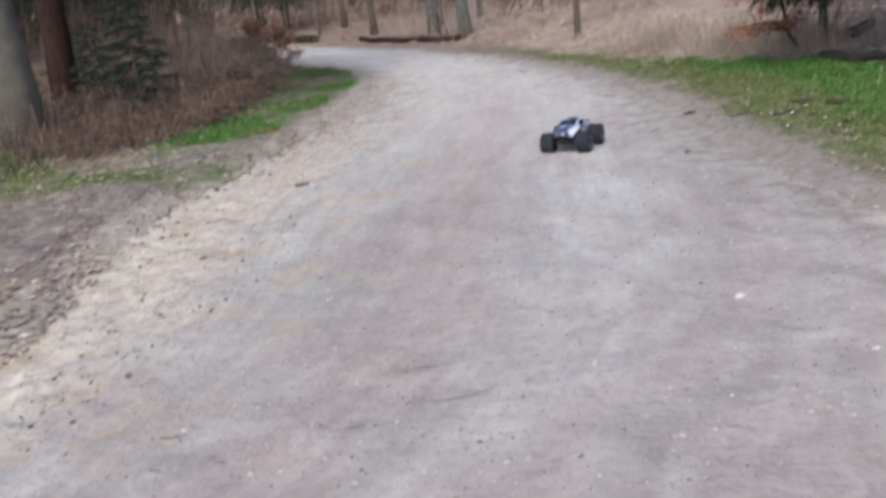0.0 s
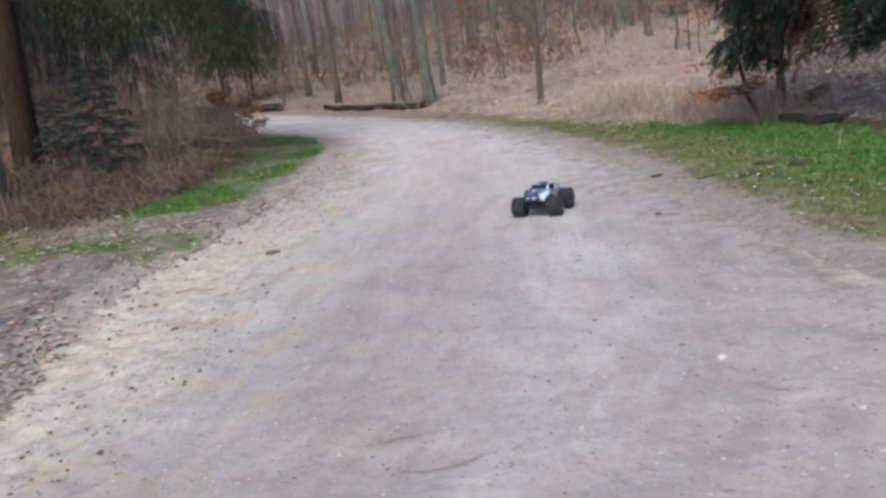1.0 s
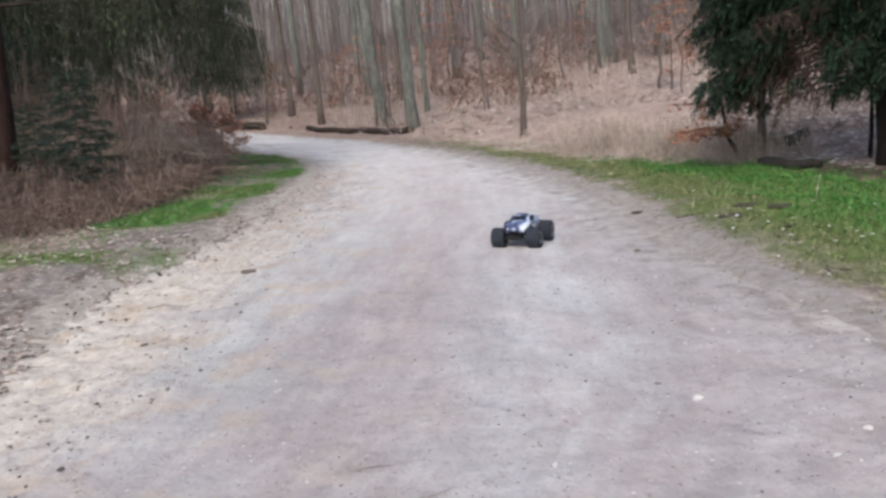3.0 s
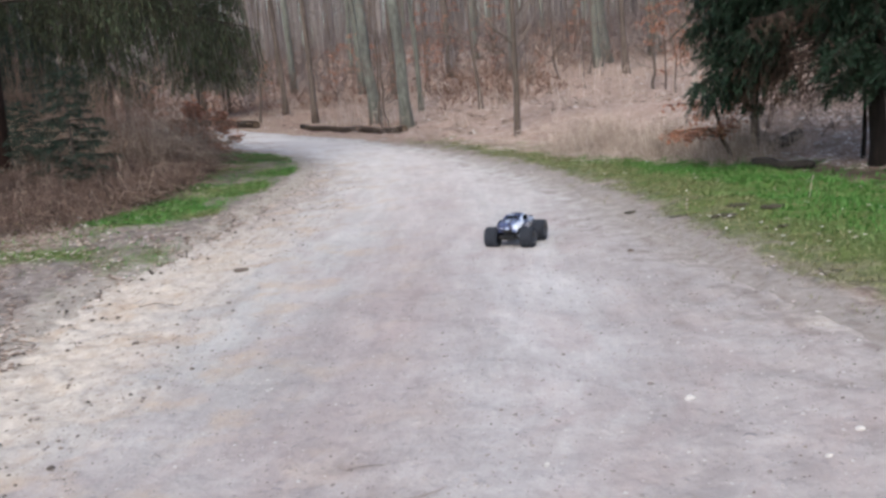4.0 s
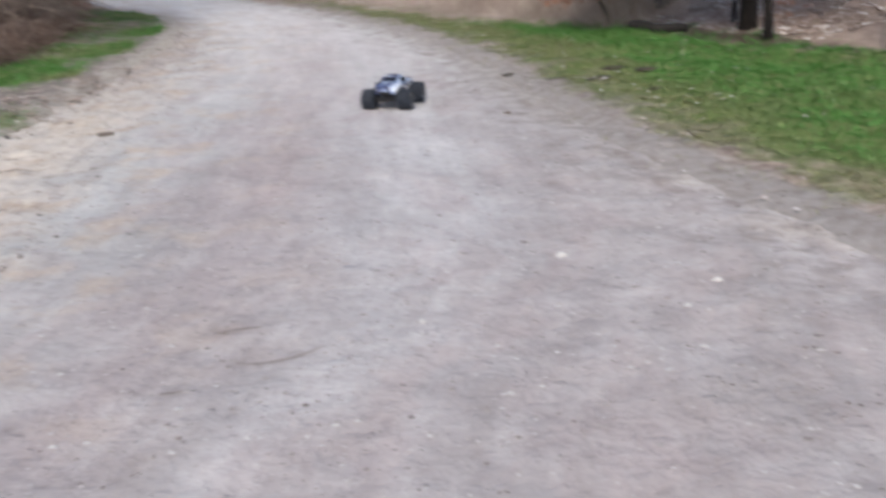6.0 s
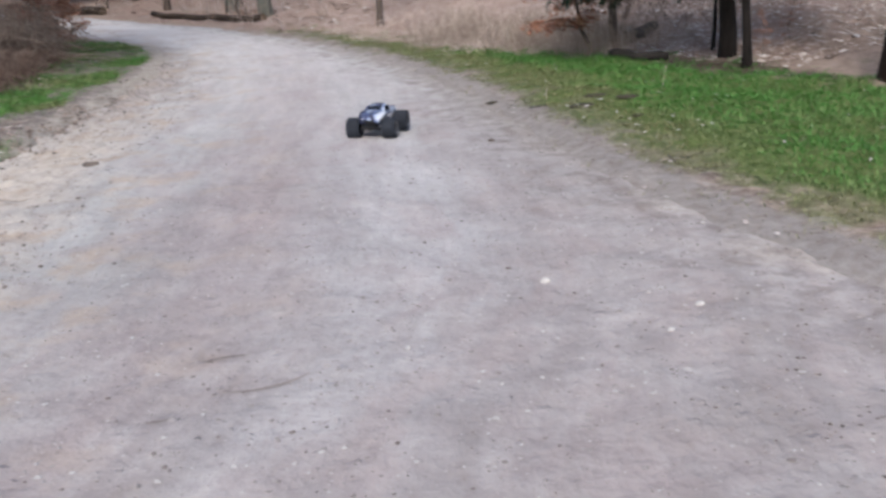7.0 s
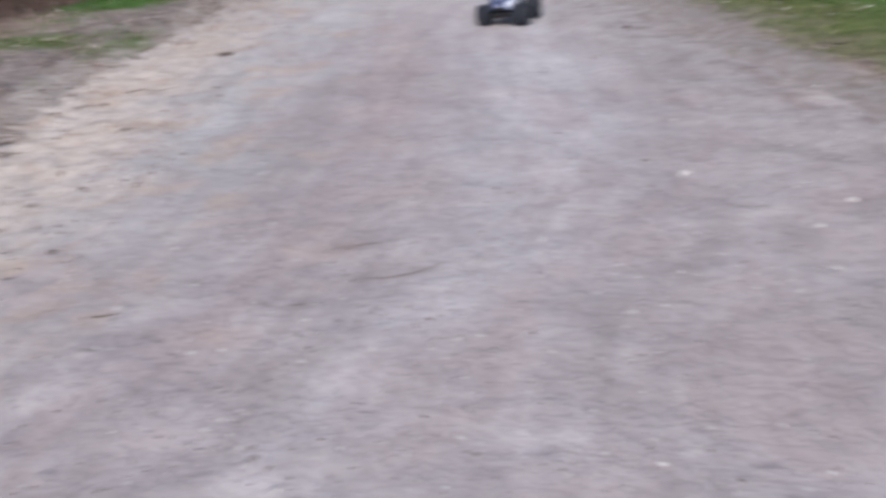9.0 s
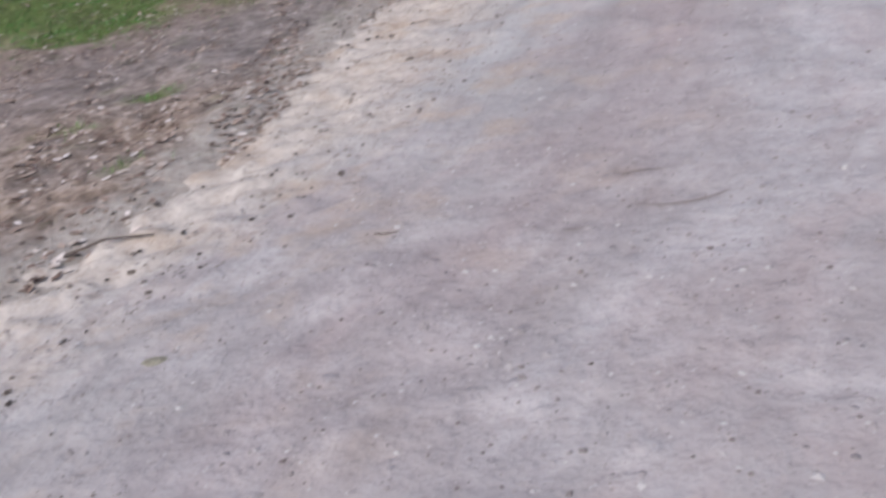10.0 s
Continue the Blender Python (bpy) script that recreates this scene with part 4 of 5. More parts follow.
def surrounding_woods():
    """Bare woods at the sides and behind, which close the place around."""
    rng = random.Random(98)
    m = Mesh()
    for _ in range(420):
        q = rng.uniform(0, 6.28)
        d = rng.uniform(16, 70)
        x, y = d * math.cos(q), d * math.sin(q)
        if y > 5 and abs(x) < 0.8 * y + 4:
            continue
        if sand_edge(y) - 3 < x < right_edge(y) + 4:
            continue
        z = float(ground_z(x, y)) - 0.3
        r, h = rng.uniform(0.1, 0.26), rng.uniform(11, 18)
        m.tube([(x, y, z), (x, y, z + h * 0.4), (x + rng.gauss(0, 0.5), y + rng.gauss(0, 0.5), z + h)], [r, r * 0.75, r * 0.2], 6, caps=False)
        for k in range(14):
            s = rng.uniform(0.25, 0.95)
            p = Vector((x, y, z + h * s))
            a = rng.uniform(0, 6.28)
            l = rng.uniform(0.8, 3.0)
            tip = p + Vector((math.cos(a) * l, math.sin(a) * l, l * rng.uniform(0.1, 0.8)))
            m.tube([p, tip], [r * 0.3, 0.01], 3, caps=False)
    tagged(m.obj("surrounding_woods", TWIG), "bare woods closing in round the clearing", "woods", kind="stuff")


def understory():
    """Thin leafless shrubs that fill the slope between the trees."""
    rng = random.Random(97)
    m = Mesh()
    spots = []
    while len(spots) < 1500:
        y = 30 + 65 * rng.random() ** 0.9
        x = rng.uniform(-0.5, 0.62) * y
        if x > right_edge(min(y, 40)) + 2:
            spots.append((x, y))
    for x, y, z in on_ground(spots):
        h = rng.uniform(0.5, 2.6)
        for k in range(12):
            q, l = rng.uniform(0, 6.28), h * rng.uniform(0.15, 0.6)
            a = Vector((x, y, z + h * rng.uniform(0, 0.45)))
            b = a + Vector((math.cos(q) * l, math.sin(q) * l, h * rng.uniform(0.15, 0.6)))
            m.blade(a, b, rng.uniform(0.012, 0.03))
            for j in range(3):
                c = a.lerp(b, rng.uniform(0.4, 1))
                m.blade(c, c + Vector((rng.gauss(0, 0.3), rng.gauss(0, 0.3), rng.gauss(0.15, 0.2))), 0.016)
    tagged(m.obj("understory", HAZED_TWIG), "hazy leafless shrubs between the trees", "undergrowth", kind="stuff")


RUSSET = leafy("russet_undergrowth", ((0.0, (0.16, 0.10, 0.075)), (0.5, (0.27, 0.175, 0.135)), (1.0, (0.38, 0.275, 0.22))), 0.85)


def russet_brush():
    """Low russet brush and dead bracken in drifts over the slope."""
    rng = random.Random(89)
    m = Mesh()
    spots = []
    while len(spots) < 1100:
        y = 22 + 50 * rng.random()
        x = rng.uniform(-0.3, 0.58) * y
        if x > right_edge(min(y, 40)) + 1.5 and float(waves(x, y, 9.0, 88)) > -0.1 and (y > 30 or x < 6):
            spots.append((x, y))
    for x, y, z in on_ground(spots):
        h = rng.uniform(0.3, 1.1) * min(1.4, y / 30)
        for k in range(13):
            q, l = rng.uniform(0, 6.28), h * rng.uniform(0.1, 0.7)
            a = Vector((x + rng.gauss(0, 0.25), y, z + h * rng.uniform(0, 0.5)))
            b = a + Vector((math.cos(q) * l, math.sin(q) * l, h * rng.uniform(0.1, 0.5)))
            m.blade(a, b, rng.uniform(0.014, 0.032))
            for j in range(4):
                c = a.lerp(b, rng.uniform(0.2, 1.1))
                m.blade(c, c + Vector((rng.gauss(0, 0.05), rng.gauss(0, 0.05), rng.gauss(0.0, 0.05))), 0.032)
    tagged(m.obj("russet_brush", RUSSET), "low russet brush and dead bracken on the slope", "undergrowth", kind="stuff")


far_woods()
surrounding_woods()
understory()
russet_brush()

# Spruces.
stand(spruce("spruce", "tall spruce with red-brown trunk and long drooping olive-green branches", 41, 21.0, 0.19, 4.7, 2.5, BARK_BROWN, NEEDLE_OLIVE, 100, 0.24, 1.5, lowest=1.1, hang=1.15, spray=30, low_band=4.0, low_share=0.75, inner=0.3, size_up=1.15, weep=2.2, shut=-2.3, shut_cos=0.25), -5.25, 13.9, 12, tilt=3)
stand(lawn_spruce(), 5.14, 8.95, 0)
small = spruce("young_spruce", "small bushy young spruce among brambles", 43, 2.2, 0.03, 0.8, 0.2, BARK_DARK, NEEDLE_TEAL, 44, 0.10, 1.2, hang=0.36, spray=13)
stand(small, -3.88, 13.0, 0, scale=0.92)
for x, y, s in ((-5.6, 15.2, 0.75), (-4.75, 13.9, 0.7)):
    stand_copy(small, x, y, x * 100, scale=s)
pole = spruce("spruce", "slender dark spruce in the shade of the big one", 44, 11.0, 0.075, 1.6, 0.7, BARK_DARK, NEEDLE_TEAL, 56, 0.4, 1.0, hang=0.36, spray=16, group="slender spruces", low_band=3.0, low_share=0.6, size_up=1.5)
stand(pole, -7.9, 20.4, 0)
veil = spruce("spruce", "tall far spruce with a hanging curtain of dark branches", 45, 13.0, 0.06, 1.9, 1.5, BARK_DARK, NEEDLE_OLIVE, 62, 0.35, 1.0, hang=0.7, spray=16, group="curtained spruces", low_band=4.0, low_share=0.65, size_up=1.7, weep=1.5, lowest=0.45)
stand(veil, -5.0, 30.5, 0)
for x, y, s in ((-4.4, 33.0, 0.9), (-9.0, 28.0, 1.0), (-6.7, 26.6, 0.95)):
    stand_copy(veil, x, y, x * 77, scale=s)
for x, y, s in ((-8.9, 17.5, 1.1), (-10.5, 21.0, 1.2), (-8.0, 23.5, 1.0), (-12.5, 24.5, 1.3), (-9.8, 29.0, 1.2), (-14.5, 19.5, 1.2), (9.4, 12.4, 0.9), (11.5, 14.5, 1.1),
                (-7.6, 15.0, 0.8), (-10.8, 16.0, 1.0), (-12.0, 20.0, 1.3), (-9.4, 25.5, 1.1), (-11.8, 27.5, 1.3), (-16.5, 25.0, 1.4)):
    stand_copy(pole, x, y, x * 77, scale=s)

# Small stems beside the dark spruce, and the thick trunk further on.
stand(bare_tree("young_tree", "slim dark leaning stem beside the spruce", 51, 7.0, 0.045, BARK_DEEP, (-0.05, 0.02), 0.3, 10), 4.98, 8.25, 0)
stand(bare_tree("young_tree", "thin forked dark stem in the litter", 52, 3.0, 0.026, BARK_DEEP, (-0.08, 0.0), 0.18, 12, crook=0.10), 5.2, 9.35, 0)
stand(bare_tree("tree", "grey-brown trunk standing behind the dark spruce", 55, 14.0, 0.05, BARK_PALE, (0.0, 0.0), 0.5, 10, flare=1.3), 4.5, 10.5, 0)
stand(bare_tree("tree", "thick dark trunk with flared roots at the lawn's edge", 53, 17.0, 0.24, BARK_BROWN, (0.0, 0.0), 0.4, 14, flare=1.7, sides=14), 5.75, 6.75, 0)
stand(bare_tree("tree", "grey trunk standing in pale litter", 54, 17.0, 0.17, BARK_GREY, (0.0, 0.0), 0.4, 14, flare=1.4), 8.1, 11.2, 0)

# Copper-leaved saplings.


def crooked_beech():
    """A beech sapling with a zigzag stem and a flat fan of leaves to one side."""
    rng = random.Random(61)
    root = thing("beech_sapling", "crooked beech sapling with a flat fan of coppery leaves", "sapling")
    stem, foliage, twigs = Mesh(), Mesh(), Mesh()
    pts = [Vector(p) for p in ((0, 0, -0.06), (0.055, 0.0, 0.08), (0.065, 0.02, 0.17), (-0.03, 0.03, 0.34), (-0.07, 0.02, 0.5), (-0.10, 0.0, 0.68), (-0.13, 0.03, 0.95))]
    stem.tube(pts, [0.034, 0.031, 0.027, 0.023, 0.019, 0.014, 0.006], 7, wobble=0.08, rng=rng)
    for k in range(18):
        p = pts[3].lerp(pts[6], rng.random() * 0.75)
        q = math.pi + rng.gauss(0, 0.75) if k < 13 else rng.uniform(-1.2, 1.2)
        length = rng.uniform(0.35, 0.78) if k < 13 else rng.uniform(0.1, 0.25)
        tip = p + Vector((math.cos(q) * length, math.sin(q) * length, rng.uniform(-0.12, 0.10)))
        mid = p.lerp(tip, 0.5) + Vector((0, 0, 0.03))
        twigs.tube([p, mid, tip], [0.006, 0.004, 0.0015], 4, caps=False)
        for j in range(44):
            c = (p.lerp(mid, rng.random()) if rng.random() < 0.25 else mid.lerp(tip, rng.random())) + Vector((rng.gauss(0, 0.05), rng.gauss(0, 0.05), rng.gauss(-0.01, 0.035)))
            o = Vector((rng.gauss(0, 1), rng.gauss(0, 1), rng.gauss(-0.2, 0.35))).normalized()
            foliage.blade(c, c + o * rng.uniform(0.045, 0.075), rng.uniform(0.022, 0.04), Vector((rng.gauss(0, 1), rng.gauss(0, 1), 1)))
    stem.obj("trunk", BARK_BOUGH, root, shade=True)
    tagged(twigs.obj("bough", BARK_BOUGH, root), kind="stuff")
    tagged(foliage.obj("foliage", COPPER, root), kind="stuff")
    return root


stand(crooked_beech(), 4.13, 10.35, 0)
beech = leafy_sapling("beech_sapling", "young beech with coppery dry leaves", 62, 2.6, 0.8, 520, "young beeches with dry leaves", low=0.15)
stand(beech, 7.2, 21.0, 0)
for x, y, s in ((-3.2, 21.8, 0.55), (-3.55, 20.6, 0.5), (-4.4, 20.5, 0.6), (3.9, 36.5, 1.3), (3.2, 34.0, 0.9), (1.6, 31.0, 0.8), (7.4, 22.2, 1.1), (0.5, 33.0, 1.0), (-3.0, 31.5, 0.7), (6.0, 40.0, 1.2), (5.9, 9.0, 0.22), (5.35, 8.6, 0.2), (12.0, 32.0, 1.0), (1.2, 28.0, 0.5), (2.3, 29.5, 0.7), (4.6, 30.5, 0.6), (-0.6, 30.5, 0.8), (3.0, 39.0, 1.3), (8.6, 36.0, 1.0), (5.4, 27.0, 0.4), (0.2, 37.0, 1.2)):
    stand_copy(beech, x, y, (x * 131 + y * 57) % 360, scale=s)


bush = leafy_sapling("beech_bush", "low beech bush with coppery dry leaves at the bend", 63, 0.95, 0.55, 1100, "beech bushes at the bend", low=0.08, radius=0.018)
stand(bush, -2.75, 17.9)
for x, y, s in ((-3.15, 18.6, 1.1), (-3.4, 17.6, 0.8), (-3.5, 19.9, 1.2), (-2.9, 20.8, 0.8)):
    stand_copy(bush, x, y, x * 90, scale=s)


# ---- undergrowth, grass and litter ----
def arcs(m, rng, x, y, z, n, height, spread, width):
    for _ in range(n):
        q = rng.uniform(0, 6.28)
        h, l = height * rng.uniform(0.4, 1.1), spread * rng.uniform(0.2, 1.0)
        a = Vector((x + rng.gauss(0, 0.12), y + rng.gauss(0, 0.12), z - 0.02))
        b = a + Vector((math.cos(q) * l * 0.4, math.sin(q) * l * 0.4, h))
        c = a + Vector((math.cos(q + 0.4) * l, math.sin(q + 0.4) * l, h * rng.uniform(0.1, 1.1)))
        w = width * rng.uniform(0.6, 1.4)
        m.tube([a, b, c], [w, w * 0.8, w * 0.4], 3, caps=False)


def brush(name, label, seed, count, inside, height, spread, width, stems, material):
    rng = random.Random(seed)
    m = Mesh()
    for x, y, z in on_ground(inside(rng) for _ in range(count)):
        low = 0.35 + 0.65 * float(smooth(0.1, 1.3, abs(x - float(lawn_edge(y))))) if name == "dry_brush" else 1.0
        arcs(m, rng, x, y, z, stems, height * low * (1 + 0.55 * float(waves(x, y, 1.3, seed))), spread * (0.5 + 0.5 * low), width)
    tagged(m.obj(name, material), label, "undergrowth", kind="stuff")


def in_brambles(rng):
    y = rng.uniform(9.0, 17.5)
    x = sand_edge(y) - 1.7 - 7.0 * rng.random() ** 1.4 - 0.9 * (1 - smooth(9, 11, y))
    return (x, y) if x > -4.3 or y > 11.3 else (x, y + 5.0)


def in_thicket(rng):
    y = rng.uniform(14.5, 21.5)
    return sand_edge(y) - 1.7 - 4.2 * rng.random(), y


def in_dry_grass(rng):
    y = rng.uniform(9.6, 16.5)
    x = float(lawn_edge(y)) + 0.1 + 1.9 * rng.random() ** 1.3
    return (x, y) if x < 4.2 + 0.35 * (y - 10) else (x - 1.4, y + 2.2)


def on_slope(rng):
    y = rng.uniform(18, 42)
    return rng.uniform(-0.1, 0.5) * y + 1.8, y


brush("brambles", "tangle of dead brown bramble stems under the trees", 71, 1900, in_brambles, 0.33, 0.62, 0.0042, 6, BRAMBLE)
brush("bramble_canes", "thick bent dead canes in the brambles", 76, 160, in_brambles, 0.32, 0.9, 0.005, 3, BRAMBLE)
brush("thicket", "grey-brown leafless thicket at the bend", 72, 700, in_thicket, 0.62, 1.5, 0.005, 8, DRY)
def in_tall_thicket(rng):
    y = rng.uniform(15.5, 24.0)
    return sand_edge(y) - 2.3 - 4.5 * rng.random(), y


brush("tall_thicket", "tall brown leafless brushwood under the spruces", 79, 230, in_tall_thicket, 1.45, 1.7, 0.0045, 7, RUSSET)
brush("dry_brush", "pale dry grass and stems behind the lawn", 73, 460, in_dry_grass, 0.22, 0.7, 0.003, 7, PALE_DRY)
brush("slope_brush", "dry stalks and seedlings on the leafy slope", 74, 420, on_slope, 0.5, 0.4, 0.005, 4, PALE_DRY)


def right_tangle():
    rng = random.Random(75)
    m = Mesh()
    for x, y, z in on_ground((rng.uniform(4.9, 8.5), rng.uniform(10.4, 13.5)) for _ in range(90)):
        arcs(m, rng, x, y, z, 5, 0.4, 0.9, 0.003)
    tagged(m.obj("twig_tangle", TANGLE), "tangle of grey twigs behind the dark log", "undergrowth", kind="stuff")


right_tangle()


GREY_DRY = leafy("grey_dry_stalks", ((0.0, (0.22, 0.165, 0.135)), (0.5, (0.40, 0.325, 0.275)), (1.0, (0.56, 0.48, 0.42))), 0.85)


def in_grey_brush(rng):
    y = rng.uniform(10.2, 13.6)
    return float(lawn_edge(y)) + 0.1 + 0.9 * rng.random(), y


brush("grey_brush", "low grey twigs and dead stalks along the lawn's edge", 78, 300, in_grey_brush, 0.36, 0.45, 0.0032, 7, GREY_DRY)


def stalk(x, y, height, lean):
    m = Mesh()
    z = float(ground_z(x, y))
    m.tube([(x, y, z - 0.01), (x + lean * 0.4, y, z + height * 0.6), (x + lean, y + 0.01, z + height)], [0.003, 0.002, 0.0035], 5)
    tagged(m.obj("grass_stalk", PALE_DRY), "single pale dry grass stalk standing in the lawn", "grass stalk")


stalk(2.73, 7.77, 0.10, 0.012)
stalk(3.8, 7.7, 0.19, 0.045)


def grass(name, label, seed, count, inside, low, high):
    rng = random.Random(seed)
    m = Mesh()
    xy = np.array([inside(rng) for _ in range(count * 2)])
    thin = []
    keep = np.random.default_rng(seed).random(len(xy)) < turf_at(xy[:, 0], xy[:, 1])
    for x, y, z in on_ground(xy[keep][:count], True):
        worn = float(smooth(1.7, 0.3, x - right_edge(y))) if x > 0 else 0.25
        h = rng.uniform(low, high) * (1 - 0.35 * worn)
        q = rng.uniform(0, 6.28)
        thin.extend((worn,) * 4)
        m.blade((x, y, z - 0.004), (x + h * 0.7 * math.cos(q), y + h * 0.7 * math.sin(q), z + h * rng.uniform(0.35, 1.0)), rng.uniform(0.004, 0.008))
    ob = m.obj(name, GRASS)
    ob.data.attributes.new("thin", "FLOAT", "POINT").data.foreach_set("value", np.array(thin, np.float32))
    tagged(ob, label, "grass", kind="stuff")


def in_lawn(rng):
    y = 3.0 + 15 * rng.random() ** 1.25
    a, b = float(right_edge(y)) - 0.2, min(float(lawn_edge(y)) + 0.7, 7.5)
    return rng.uniform(a, b), y


def in_left_strip(rng):
    if rng.random() < 0.5:
        return rng.uniform(-7.5, -1.7), rng.uniform(3.6, 12.0)
    y = rng.uniform(9, 19.5)
    return float(sand_edge(y)) - rng.uniform(0.3, 2.2), y


grass("lawn_grass", "short green grass with dry bits beside the track", 81, 72000, in_lawn, 0.025, 0.07)
grass("verge_grass", "patchy green grass between litter and brambles", 82, 52000, in_left_strip, 0.03, 0.085)


def litter(name, label, seed, count, inside, low, high, material, top=0.0):
    rng = random.Random(seed)
    m = Mesh()
    for x, y, z in on_ground((inside(rng) for _ in range(count)), True):
        m.leaf((x, y, z + top), rng.uniform(low, high), rng)
    tagged(m.obj(name, material), label, "leaf litter", kind="stuff")


def on_left_verge(rng):
    while True:
        y = 1.2 + 9.5 * rng.random()
        x = float(sand_edge(y)) + 0.1 - 4.0 * rng.random() ** 1.15
        if float(waves(x, y, 0.7, 87)) + 0.6 * float(waves(x, y, 2.2, 86)) + rng.uniform(-0.5, 0.9) > 0.35:
            return x, y


def on_floor(rng):
    y = rng.uniform(8.5, 18)
    return float(sand_edge(y)) - 1.0 - 7.5 * rng.random(), y


def on_lawn(rng):
    y = rng.uniform(3.5, 12.5)
    return rng.uniform(float(right_edge(y)) - 0.1, float(lawn_edge(y)) + 0.4), y


def on_right_floor(rng):
    y = rng.uniform(8.0, 13.0)
    x = float(lawn_edge(y)) + 0.5 + 3.6 * rng.random() ** 1.2
    return (x + 0.9, y) if abs(x - 5.05) < 0.4 and abs(y - 10.85) < 0.35 else (x, y)


def on_bank(rng):
    return rng.gauss(-3.2, 0.75), rng.gauss(9.3, 0.55)


def on_far_slope(rng):
    y = rng.uniform(17.5, 40)
    return rng.uniform(float(right_edge(y)) + 0.4, 0.55 * y + 2), y


litter("verge_litter", "fallen brown and pale leaves on bare soil beside the track", 91, 9500, on_left_verge, 0.008, 0.034, LITTER)
litter("bramble_litter", "brown fallen leaves under the brambles", 92, 5000, on_floor, 0.025, 0.05, LITTER)
litter("lawn_litter", "scattered pale fallen leaves in the grass", 93, 260, on_lawn, 0.010, 0.026, PALE_LITTER, 0.015)
litter("pale_litter", "thick pale fallen leaves under the dark spruce", 94, 6500, on_right_floor, 0.022, 0.05, FLOOR_PALE)
litter("bank_litter", "pale dry leaves scattered along the foot of the brambles", 96, 210, on_bank, 0.014, 0.034, PALE_LITTER, 0.03)
litter("slope_litter", "brown leaf litter on the wooded slope", 95, 9000, on_far_slope, 0.05, 0.09, LITTER)


# ---- logs ----
def log(name, label, a, b, r, material, bend=0.0, seed=1, group=""):
    rng = random.Random(seed)
    a, b = Vector(a), Vector(b)
    root = thing(name, label, "log", group)
    m = Mesh()
    n = 9
    across = (b - a).cross(Vector((0, 0, 1))).normalized()
    pts = []
    for i in range(n + 1):
        s = i / n
        p = a.lerp(b, s) + across * bend * math.sin(s * 3.1)
        p.z = float(ground_z(p.x, p.y)) + r * 0.75
        pts.append(p)
    m.tube(pts, [r * (1 - 0.25 * i / n) for i in range(n + 1)], 12, wobble=0.07, rng=rng)
    m.obj("bark", material, root, shade=True)
    for p, q, k in ((pts[0], pts[1], 1.0), (pts[-1], pts[-2], 0.75)):
        d = (p - q).normalized()
        cap = Mesh()
        cap.tube([p - d * 0.01, p + d * 0.004], [r * k * 0.93, r * k * 0.9], 12)
        cap.obj("cut_end", LOG_END if material is LOG else material, root)
    return root


log("fallen_log", "long mossy brown fallen log beside the track", (0.95, 20.3, 0), (-1.55, 25.2, 0), 0.082, LOG, 0.12, 3)
log("fallen_log", "dark brown fallen log beyond the bend", (-2.85, 26.4, 0), (-5.9, 30.0, 0), 0.115, LOG, 0.1, 4)
log("dark_log", "short black rotten log lying at the lawn's edge", (4.2, 9.75, 0), (4.62, 9.25, 0), 0.062, CHAR, 0.03, 5)
log("dark_branch", "dark rotten branch lying in the litter", (4.8, 10.75, 0), (5.3, 11.0, 0), 0.085, CHAR, 0.05, 6)


# ---- small things on the road ----
def stone(name, label, x, y, size, seed, material, flat=0.5, turn=0.0, category="stone"):
    rng = random.Random(seed)
    bm = bmesh.new()
    bmesh.ops.create_icosphere(bm, subdivisions=2, radius=1.0)
    for v in bm.verts:
        k = 1 + rng.uniform(-0.14, 0.14)
        v.co = Vector((v.co.x * size * k, v.co.y * size * 0.6 * k, v.co.z * size * flat * k))
    me = bpy.data.meshes.new(name)
    bm.to_mesh(me)
    bm.free()
    me.materials.append(material)
    ob = new(name, me)
    ob.matrix_basis = pose(x, y, float(road_z(x, y)) + size * flat * 0.45, 0, 0, turn)
    return tagged(ob, label, category)


stone("stone", "pale flat stone lying on the gravel", 1.23, 3.55, 0.024, 1, STONE, 0.55, 10)
stone("stone", "pale flat stone lying on the gravel", 1.69, 3.06, 0.02, 2, STONE, 0.5, 0)
stone("stone", "small pale stone lying on the gravel", 1.48, 2.88, 0.016, 3, STONE, 0.45, 20)
stone("stone", "small grey stone lying on the gravel", 0.53, 3.05, 0.015, 4, STONE, 0.5, 60)
stone("soil_clod", "dark flat soil clod on the sandy edge", -1.03, 7.14, 0.062, 5, DARK_SOIL, 0.3, 10, "soil clod")
stone("soil_clod", "small dark soil clod on the gravel", 1.83, 6.42, 0.027, 6, DARK_SOIL, 0.45, 0, "soil clod")
stone("soil_clod", "small dark soil clod on the sand", -1.41, 5.31, 0.026, 7, DARK_SOIL, 0.4, 30, "soil clod")
stone("soil_clod", "small dark soil clod at the sand's edge", -1.35, 3.58, 0.018, 8, DARK_SOIL, 0.5, 60, "soil clod")
stone("soil_clod", "dark soil clod among the fallen leaves", -1.97, 2.85, 0.02, 9, DARK_SOIL, 0.5, 0, "soil clod")
stone("soil_clod", "greyish mossy soil clod in the gravel", -1.56, 2.21, 0.042, 10, MOSSY, 0.12, 0, "soil clod")


for x, y, r, k in ((2.56, 7.46, 0.14, 21), (2.83, 7.18, 0.11, 22), (3.15, 7.66, 0.12, 23), (3.37, 7.49, 0.13, 24), (2.75, 5.25, 0.06, 25), (2.3, 8.0, 0.07, 26), (3.1, 6.7, 0.06, 27)):
    mound = stone("soil_mound", "low dark mound of bare soil in the grass", x, y, r, k, WET_SOIL, 0.16, 10 + 20 * math.sin(k), "soil mound")
    mound.location.z = float(ground_z(x, y)) + 0.004


